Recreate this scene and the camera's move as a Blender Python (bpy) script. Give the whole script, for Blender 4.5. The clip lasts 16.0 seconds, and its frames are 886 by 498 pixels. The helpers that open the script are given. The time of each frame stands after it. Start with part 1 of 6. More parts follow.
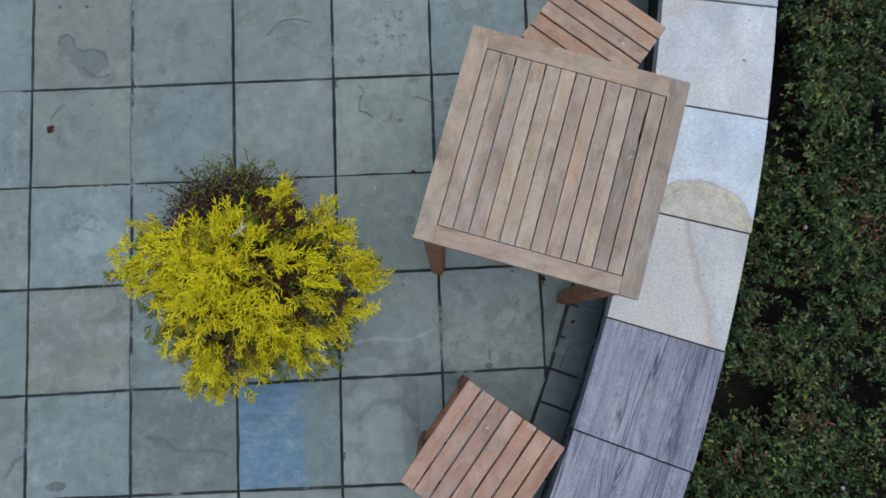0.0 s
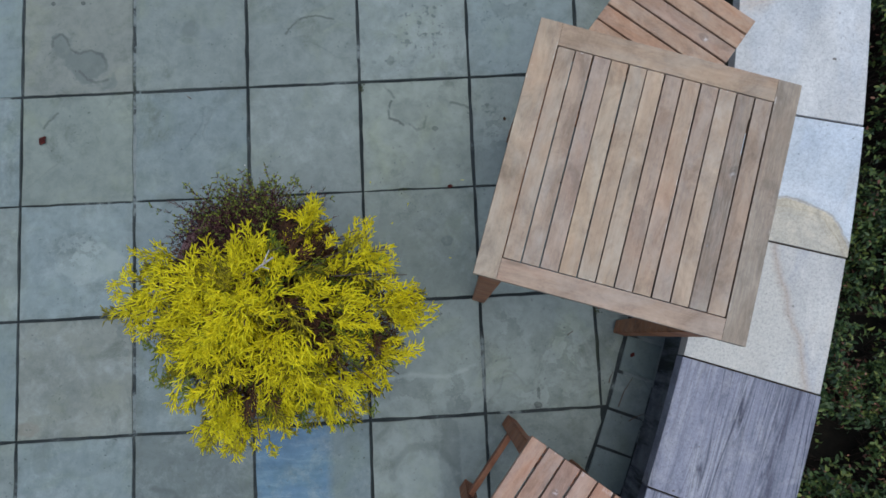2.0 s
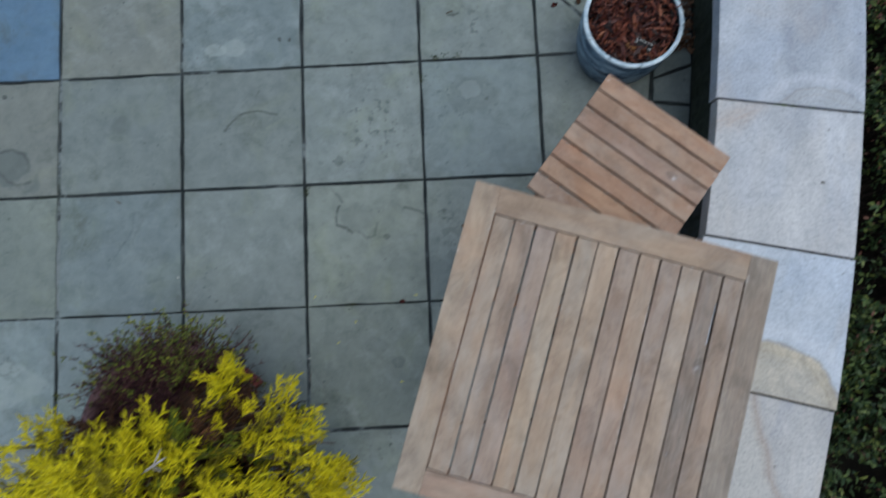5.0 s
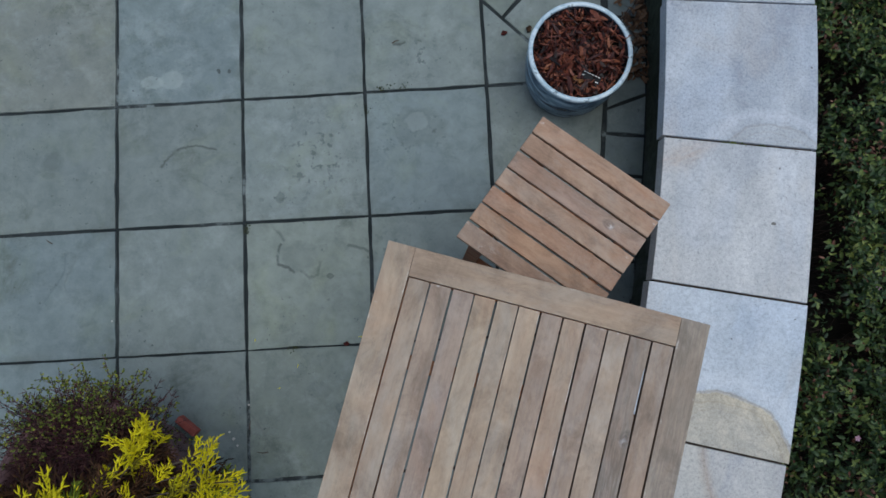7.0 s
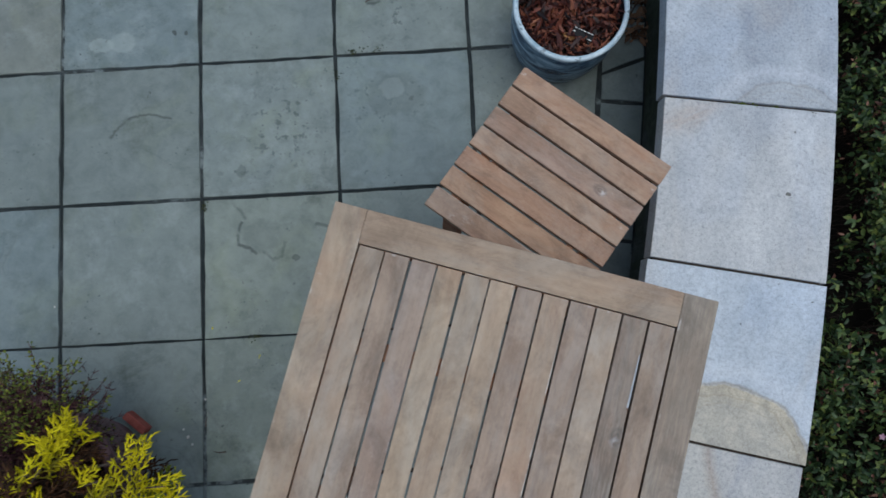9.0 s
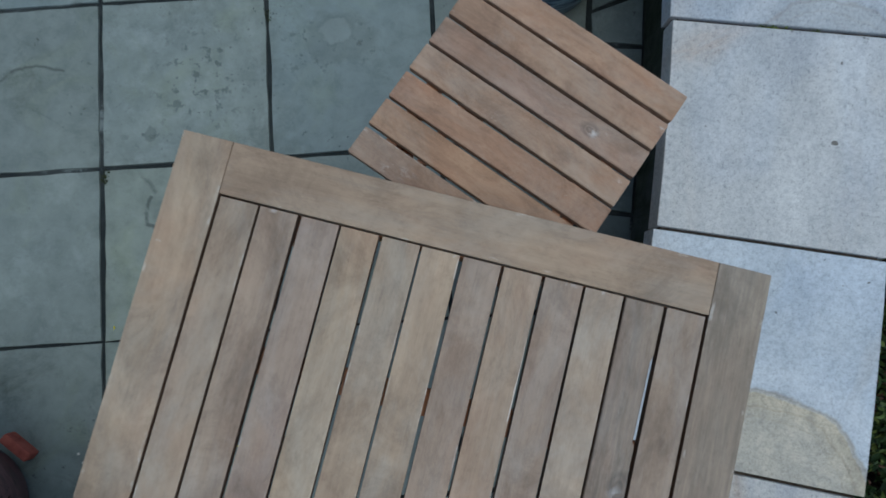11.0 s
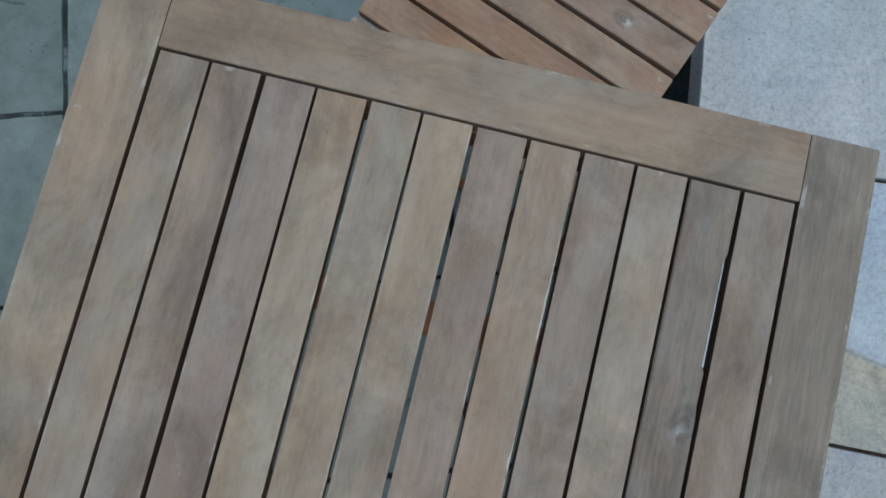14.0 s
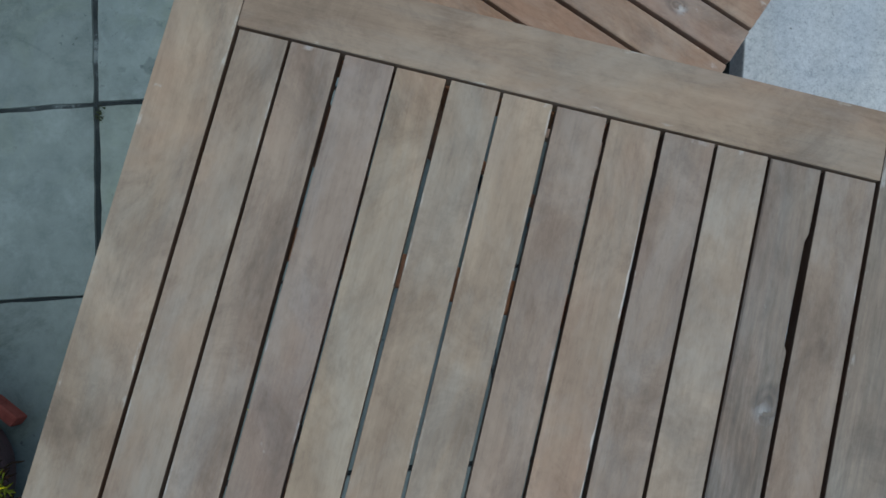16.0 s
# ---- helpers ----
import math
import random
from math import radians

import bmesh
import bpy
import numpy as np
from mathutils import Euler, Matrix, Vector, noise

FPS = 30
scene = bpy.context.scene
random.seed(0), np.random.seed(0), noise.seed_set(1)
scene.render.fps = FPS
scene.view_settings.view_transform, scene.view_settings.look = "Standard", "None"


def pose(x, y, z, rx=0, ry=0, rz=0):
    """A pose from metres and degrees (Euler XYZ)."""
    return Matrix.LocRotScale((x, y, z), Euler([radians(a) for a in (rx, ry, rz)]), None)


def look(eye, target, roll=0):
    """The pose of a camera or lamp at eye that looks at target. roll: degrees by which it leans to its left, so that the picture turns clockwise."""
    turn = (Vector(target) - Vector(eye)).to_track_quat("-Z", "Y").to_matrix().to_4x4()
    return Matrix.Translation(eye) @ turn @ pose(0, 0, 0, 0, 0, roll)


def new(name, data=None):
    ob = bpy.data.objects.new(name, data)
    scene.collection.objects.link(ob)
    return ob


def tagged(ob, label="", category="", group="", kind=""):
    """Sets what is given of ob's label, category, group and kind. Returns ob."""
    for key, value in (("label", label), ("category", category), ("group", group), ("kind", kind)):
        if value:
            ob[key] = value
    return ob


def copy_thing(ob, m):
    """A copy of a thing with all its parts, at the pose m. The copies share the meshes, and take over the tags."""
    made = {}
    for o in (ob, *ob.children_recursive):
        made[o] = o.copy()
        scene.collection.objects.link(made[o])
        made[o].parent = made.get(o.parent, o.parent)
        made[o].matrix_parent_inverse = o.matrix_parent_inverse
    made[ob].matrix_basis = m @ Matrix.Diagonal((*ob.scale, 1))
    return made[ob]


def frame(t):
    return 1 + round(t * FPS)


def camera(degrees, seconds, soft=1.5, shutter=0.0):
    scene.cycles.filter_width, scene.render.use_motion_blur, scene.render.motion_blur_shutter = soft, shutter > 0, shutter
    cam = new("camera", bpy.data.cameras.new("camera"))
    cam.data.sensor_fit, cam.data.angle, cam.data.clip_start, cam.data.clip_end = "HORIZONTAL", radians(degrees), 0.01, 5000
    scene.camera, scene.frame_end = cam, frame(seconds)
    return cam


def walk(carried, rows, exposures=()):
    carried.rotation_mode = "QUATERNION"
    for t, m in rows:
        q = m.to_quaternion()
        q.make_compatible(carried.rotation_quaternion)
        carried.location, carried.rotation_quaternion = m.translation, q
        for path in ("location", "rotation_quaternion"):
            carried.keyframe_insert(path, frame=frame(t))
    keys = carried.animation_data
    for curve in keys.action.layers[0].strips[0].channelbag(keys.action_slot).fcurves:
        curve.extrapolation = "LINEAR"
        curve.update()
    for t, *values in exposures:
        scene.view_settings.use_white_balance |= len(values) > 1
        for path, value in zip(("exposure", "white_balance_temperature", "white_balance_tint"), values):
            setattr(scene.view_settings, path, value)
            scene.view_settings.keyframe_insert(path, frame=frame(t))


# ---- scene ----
cam = camera(69.3, 16.0, soft=1.55, shutter=0.5)
PATH = [
    (0, (-0.005, -0.078, 2.894), (0.019, 0.137, 0.906), 4.2),
    (0.5, (-0.026, -0.017, 2.906), (-0.001, 0.2, 0.918), 4.3),
    (1, (-0.081, 0.046, 2.908), (-0.056, 0.269, 0.92), 3.9),
    (1.5, (-0.138, 0.064, 2.724), (-0.115, 0.289, 0.737), 3.5),
    (2, (-0.162, 0.052, 2.58), (-0.14, 0.274, 0.592), 3.2),
    (2.5, (-0.166, 0.036, 2.53), (-0.145, 0.257, 0.543), 3.0),
    (3, (-0.148, 0.018, 2.511), (-0.127, 0.242, 0.524), 2.9),
    (3.5, (-0.129, 0.054, 2.485), (-0.108, 0.273, 0.497), 2.9),
    (4, (-0.12, 0.167, 2.457), (-0.096, 0.392, 0.469), 3.3),
    (4.5, (-0.082, 0.337, 2.429), (-0.065, 0.557, 0.442), 1.9),
    (5, (0.05, 0.52, 2.402), (0.063, 0.741, 0.414), 1.0),
    (5.2, (0.129, 0.589, 2.396), (0.145, 0.812, 0.409), 1.7),
    (7.3, (0.239, 0.652, 2.3), (0.268, 0.882, 0.314), 4.3),
    (7.5, (0.241, 0.646, 2.278), (0.267, 0.875, 0.291), 3.8),
    (8, (0.241, 0.625, 2.215), (0.269, 0.852, 0.228), 4.0),
    (8.5, (0.266, 0.611, 2.16), (0.293, 0.837, 0.173), 4.0),
    (9, (0.314, 0.61, 2.103), (0.339, 0.834, 0.115), 3.5),
    (9.2, (0.344, 0.611, 2.075), (0.37, 0.833, 0.088), 3.6),
    (11.3, (0.423, 0.586, 1.643), (0.464, 0.8, -0.345), 7.2),
    (11.5, (0.426, 0.568, 1.603), (0.456, 0.784, -0.385), 4.5),
    (12, (0.417, 0.547, 1.516), (0.451, 0.758, -0.472), 5.8),
    (12.5, (0.411, 0.541, 1.483), (0.451, 0.752, -0.505), 7.1),
    (13, (0.418, 0.535, 1.497), (0.463, 0.736, -0.492), 8.7),
    (13.5, (0.416, 0.524, 1.514), (0.459, 0.726, -0.475), 8.2),
    (14, (0.407, 0.501, 1.522), (0.448, 0.709, -0.467), 7.3),
    (14.5, (0.405, 0.485, 1.528), (0.444, 0.694, -0.461), 6.6),
    (15, (0.378, 0.483, 1.528), (0.42, 0.688, -0.462), 7.5),
    (15.5, (0.352, 0.487, 1.521), (0.391, 0.695, -0.468), 6.6),
    (16, (0.338, 0.488, 1.519), (0.373, 0.695, -0.47), 5.8),
]
EXPOSURES = [(0, -0.12, 6000, 1.5), (3, -0.12, 6000, 1.5), (5, -0.36, 5930, 0.5), (8, -0.38, 5930, 0.5), (9.2, -0.42, 5900, -0.5), (11.5, -0.63, 5650, -6), (16, -0.67, 5600, -7.5)]
walk(cam, [(t, look(eye, target, roll)) for t, eye, target, roll in PATH], exposures=EXPOSURES)

# ---- light: overcast afternoon ----
world = bpy.data.worlds.new("overcast_sky")
scene.world = world
world.use_nodes = True
wt = world.node_tree
sky = wt.nodes.new("ShaderNodeTexSky")
sky.sky_type = "NISHITA"
sky.sun_disc = False
sky.sun_elevation, sky.sun_rotation = radians(82), radians(100)
sky.air_density, sky.dust_density, sky.ozone_density = 1.0, 4.0, 1.0
wt.links.new(sky.outputs[0], wt.nodes["Background"].inputs[0])
wt.nodes["Background"].inputs[1].default_value = 0.15
sun = new("sun", bpy.data.lights.new("sun", "SUN"))
sun.data.energy, sun.data.angle, sun.data.color = 1.35, radians(60), (1.0, 0.98, 0.96)
sun.matrix_world = look((1.37, -0.24, 9.9), (0, 0, 0))


# ---- materials ----
class Nodes:
    """A short hand for building a node material."""

    def __init__(self, name, roughness=0.7, metallic=0.0, specular=0.3):
        self.mat = bpy.data.materials.new(name)
        self.mat.use_nodes = True
        self.tree = self.mat.node_tree
        self.bsdf = self.tree.nodes["Principled BSDF"]
        self.bsdf.inputs["Roughness"].default_value = roughness
        self.bsdf.inputs["Metallic"].default_value = metallic
        self.bsdf.inputs["Specular IOR Level"].default_value = specular

    def add(self, kind, **ins):
        node = self.tree.nodes.new("ShaderNode" + kind)
        for key, value in ins.items():
            self.put(node.inputs[key.replace("_", " ")], value)
        return node

    def put(self, socket, value):
        if isinstance(value, bpy.types.NodeSocket):
            self.tree.links.new(value, socket)
        else:
            socket.default_value = value

    def math(self, op, a, b=0.0, clamp=False):
        node = self.tree.nodes.new("ShaderNodeMath")
        node.operation, node.use_clamp = op, clamp
        self.put(node.inputs[0], a)
        self.put(node.inputs[1], b)
        return node.outputs[0]

    def vec(self, op, a, b=(0, 0, 0)):
        node = self.tree.nodes.new("ShaderNodeVectorMath")
        node.operation = op
        self.put(node.inputs[0], a)
        self.put(node.inputs[1], b)
        return node.outputs["Value" if op in ("DISTANCE", "LENGTH", "DOT_PRODUCT") else "Vector"]

    def noise(self, at, scale, detail=4.0, rough=0.55, distortion=0.0):
        node = self.add("TexNoise", Vector=at, Scale=scale, Detail=detail, Roughness=rough, Distortion=distortion)
        return node.outputs["Fac"]

    def ramp(self, fac, *stops):
        node = self.tree.nodes.new("ShaderNodeValToRGB")
        self.put(node.inputs[0], fac)
        els = node.color_ramp.elements
        while len(els) < len(stops):
            els.new(0.5)
        for el, (pos, col) in zip(els, stops):
            el.position = pos
            el.color = (col, col, col, 1) if isinstance(col, (int, float)) else (*col, 1)
        return node.outputs[0]

    def mix(self, fac, a, b, blend="MIX"):
        node = self.tree.nodes.new("ShaderNodeMix")
        node.data_type, node.blend_type = "RGBA", blend
        self.put(node.inputs[0], fac)
        for socket, value in ((node.inputs[6], a), (node.inputs[7], b)):
            self.put(socket, (*value, 1) if isinstance(value, tuple) and len(value) == 3 else value)
        return node.outputs[2]

    def bump(self, height, strength=0.3, distance=0.002, under=None):
        node = self.add("Bump", Height=height, Strength=strength, Distance=distance)
        if under is not None:
            self.put(node.inputs["Normal"], under)
        return node.outputs[0]

    def done(self, color, normal=None, roughness=None):
        self.put(self.bsdf.inputs["Base Color"], color if isinstance(color, bpy.types.NodeSocket) else (*color, 1))
        if normal is not None:
            self.put(self.bsdf.inputs["Normal"], normal)
        if roughness is not None:
            self.put(self.bsdf.inputs["Roughness"], roughness)
        return self.mat


SHADE, LIGHT, PITCH_DARK = (0.105, 0.125, 0.122), (0.31, 0.355, 0.345), (0.055, 0.066, 0.064)


def bluestone(name="bluestone", half_blue=False, lines=(), blots=(), flaked=(), spotted=()):
    """Cleft bluestone. lines: (strength, width, tone, points); blots: centre, radii, fill, rim, tone; flaked, spotted: centre, radii."""
    n = Nodes(name, 0.62, specular=0.28)
    at = n.add("NewGeometry").outputs["Position"]
    info = n.add("ObjectInfo")
    rnd = info.outputs["Random"]
    big = n.noise(at, 3.2, 5, 0.6, 0.4)
    fine = n.noise(at, 26, 6, 0.65)
    grit = n.noise(at, 190, 3, 0.7)
    flat = n.vec("MULTIPLY", at, (1, 1, 0))
    col = info.outputs["Color"]
    if half_blue:
        local = n.add("TexCoord").outputs["Object"]
        wavy = n.math("ADD", n.add("SeparateXYZ", Vector=local).outputs[0], n.math("MULTIPLY", n.math("SUBTRACT", n.noise(n.vec("MULTIPLY", at, (1, 4, 1)), 6, 5, 0.6), 0.5), 0.03))
        brushed = n.noise(n.vec("MULTIPLY", at, (0.7, 3.0, 1)), 9, 6, 0.65, 0.5)
        blue = n.ramp(brushed, (0.35, (0.085, 0.150, 0.235)), (0.55, (0.105, 0.180, 0.27)), (0.7, (0.155, 0.235, 0.32)))
        col = n.mix(n.ramp(n.math("ADD", wavy, 0.5), (0.545, 0.0), (0.585, 1.0)), blue, (0.145, 0.183, 0.200))
    col = n.mix(n.ramp(big, (0.3, 0.0), (0.72, 1.0)), n.mix(1.0, col, (0.85, 0.87, 0.89), "MULTIPLY"), n.mix(1.0, col, (1.08, 1.08, 1.05), "MULTIPLY"))
    warm = n.ramp(n.noise(at, 4.7, 4, 0.6, 0.8), (0.52, 0.0), (0.7, 0.6))
    col = n.mix(warm, col, n.mix(1.0, col, (1.03, 1.03, 0.86), "MULTIPLY"))
    pale = n.math("MULTIPLY", n.ramp(n.noise(at, 8.0, 9, 0.78, 0.25), (0.49, 0.0), (0.72, 0.55)), n.ramp(rnd, (0.3, 0.1), (0.9, 1.0)))
    col = n.mix(pale, col, (0.31, 0.35, 0.35))
    dirt = n.math("MULTIPLY", n.ramp(n.noise(at, 6.5, 9, 0.78, 0.4), (0.51, 0.0), (0.70, 0.8)), n.ramp(n.noise(at, 1.7, 2), (0.42, 0.2), (0.6, 1.0)))
    col = n.mix(dirt, col, (0.085, 0.10, 0.09))
    blotch = n.noise(at, 15, 8, 0.72, 0.3)
    col = n.mix(1.0, col, n.ramp(blotch, (0.32, (0.80, 0.82, 0.82)), (0.5, (1.0, 1.0, 1.0)), (0.68, (1.13, 1.13, 1.12))), "MULTIPLY")
    # the edges of each flag are rubbed darker in places
    xyz = n.add("SeparateXYZ", Vector=n.vec("ABSOLUTE", n.add("TexCoord").outputs["Object"]))
    rim_ = n.math("MAXIMUM", xyz.outputs[0], xyz.outputs[1])
    rim_ = n.math("MULTIPLY", n.ramp(rim_, (0.185, 0.0), (0.228, 0.55)), n.ramp(n.noise(at, 7, 6, 0.7), (0.48, 0.0), (0.62, 1.0)))
    col = n.mix(rim_, col, (0.10, 0.115, 0.105))
    level = n.noise(at, 2.3, 2.5, 0.45, 0.9)
    edge = n.math("ABSOLUTE", n.math("SUBTRACT", level, 0.585))
    mask = n.ramp(n.noise(at, 1.9, 1, 0.5), (0.56, 0.0), (0.66, 1.0))
    line = n.math("MULTIPLY", n.ramp(edge, (0.0, 1.0), (0.005, 0.6), (0.010, 0.0)), mask)
    col = n.mix(n.math("MULTIPLY", line, 0.22), col, (0.07, 0.08, 0.075))
    broken = n.ramp(n.noise(at, 14, 5, 0.65), (0.33, 0.25), (0.45, 1.0))
    shift = n.vec("MULTIPLY", n.vec("SUBTRACT", n.add("TexNoise", Vector=at, Scale=26.0, Detail=5.0, Roughness=0.7).outputs["Color"], (0.5, 0.5, 0.5)), (0.026, 0.026, 0))
    bent = n.vec("ADD", flat, shift)
    relief = None
    for cx, cy, rx, ry, fill, rim, tone in blots:
        d = n.vec("LENGTH", n.vec("MULTIPLY", n.vec("SUBTRACT", bent, (cx, cy, 0)), (1 / rx, 1 / ry, 0)))
        d = n.math("ADD", d, n.math("MULTIPLY", n.math("SUBTRACT", n.noise(at, 11, 5, 0.6), 0.5), 1.3))
        col = n.mix(n.math("MULTIPLY", n.ramp(d, (0.2, fill * 0.8), (0.8, fill), (1.1, 0.0)), broken), col, tone)
        if rim:
            ring_ = n.ramp(n.math("ABSOLUTE", n.math("SUBTRACT", d, 1.0)), (0.0, rim), (0.14, 0.0))
            col = n.mix(n.math("MULTIPLY", ring_, broken), col, PITCH_DARK)
    peel = n.noise(at, 12, 7, 0.68, 0.3)
    for cx, cy, rx, ry in flaked:
        d = n.vec("LENGTH", n.vec("MULTIPLY", n.vec("SUBTRACT", flat, (cx, cy, 0)), (1 / rx, 1 / ry, 0)))
        zone = n.ramp(d, (0.45, 1.0), (1.05, 0.0))
        col = n.mix(n.math("MULTIPLY", n.ramp(peel, (0.50, 0.0), (0.525, 0.38), (0.60, 0.2)), zone), col, (0.095, 0.115, 0.11))
        col = n.mix(n.math("MULTIPLY", n.ramp(peel, (0.38, 0.0), (0.44, 0.12), (0.49, 0.2), (0.505, 0.0)), zone), col, LIGHT)
    for cx, cy, rx, ry in spotted:
        d = n.vec("LENGTH", n.vec("MULTIPLY", n.vec("SUBTRACT", flat, (cx, cy, 0)), (1 / rx, 1 / ry, 0)))
        col = n.mix(n.math("MULTIPLY", n.ramp(n.noise(at, 34, 4, 0.6), (0.56, 0.0), (0.64, 0.75)), n.ramp(d, (0.4, 1.0), (1.0, 0.0))), col, (0.08, 0.098, 0.10))
    for strength, width, tone, points in lines:
        near = None
        for (ax, ay), (bx, by) in zip(points, points[1:]):
            d2 = (bx - ax) ** 2 + (by - ay) ** 2
            rel = n.vec("SUBTRACT", bent, (ax, ay, 0))
            along = n.math("MULTIPLY", n.vec("DOT_PRODUCT", rel, (bx - ax, by - ay, 0)), 1 / d2, True)
            foot = n.vec("MULTIPLY", n.add("CombineXYZ", X=along, Y=along, Z=along).outputs[0], (bx - ax, by - ay, 0))
            gap = n.vec("DISTANCE", rel, foot)
            near = gap if near is None else n.math("MINIMUM", near, gap)
        stroke = n.math("MULTIPLY", n.ramp(near, (0.0, strength), (width * 0.55, strength * 0.8), (width * 1.25, 0.0)), broken)
        relief = stroke if relief is None else n.math("MAXIMUM", relief, stroke)
        col = n.mix(stroke, col, tone)
    pits = n.math("MULTIPLY", n.ramp(n.noise(at, 55, 4, 0.6), (0.62, 0.0), (0.69, 1.0)), n.ramp(n.noise(at, 5.2, 3), (0.5, 0.0), (0.6, 0.8)))
    col = n.mix(pits, col, (0.06, 0.07, 0.07))
    col = n.mix(n.math("MULTIPLY", n.math("SUBTRACT", grit, 0.5), 0.9), col, (0.5, 0.5, 0.5), "OVERLAY")
    terrace = n.ramp(level, (0.57, 0.0), (0.6, 1.0))
    nrm = n.bump(n.math("ADD", n.math("MULTIPLY", terrace, mask), n.math("MULTIPLY", big, 1.2)), 0.6, 0.004)
    nrm = n.bump(n.math("SUBTRACT", fine, pits if relief is None else n.math("MAXIMUM", pits, relief)), 0.4, 0.0015, nrm)
    return n.done(col, nrm, n.ramp(fine, (0.3, 0.52), (0.7, 0.72)))


def joint_mortar():
    """Dark joint filling with stretches of pale old mortar, more of them on the west of the patio."""
    n = Nodes("joint_mortar", 0.9)
    at = n.add("NewGeometry").outputs["Position"]
    xyz = n.add("SeparateXYZ", Vector=at)
    far = n.math("ADD", n.math("ABSOLUTE", n.math("ADD", xyz.outputs[0], 1.842)), n.math("MULTIPLY", n.math("LESS_THAN", xyz.outputs[1], 1.06), 1.0))
    upright = n.math("MINIMUM", far, n.math("ABSOLUTE", n.math("ADD", xyz.outputs[0], 1.378)))
    west = n.ramp(upright, (0.0, 0.14), (0.018, 0.14), (0.022, 0.0))
    long_ = n.math("MULTIPLY", n.math("SUBTRACT", n.noise(at, 2.1, 3, 0.55), 0.5), 1.5)
    fac = n.math("ADD", n.math("ADD", n.math("MULTIPLY", n.noise(at, 16, 6, 0.7), 0.6), 0.15), n.math("ADD", long_, west))
    col = n.ramp(fac, (0.40, (0.017, 0.022, 0.024)), (0.585, (0.042, 0.050, 0.053)), (0.64, (0.15, 0.175, 0.18)), (0.75, (0.19, 0.215, 0.22)))
    moss = n.ramp(n.noise(at, 3.1, 5, 0.7), (0.6, 0.0), (0.7, 0.5))
    col = n.mix(moss, col, (0.045, 0.055, 0.028))
    return n.done(col, n.bump(n.noise(at, 120, 5, 0.7), 0.9, 0.004))


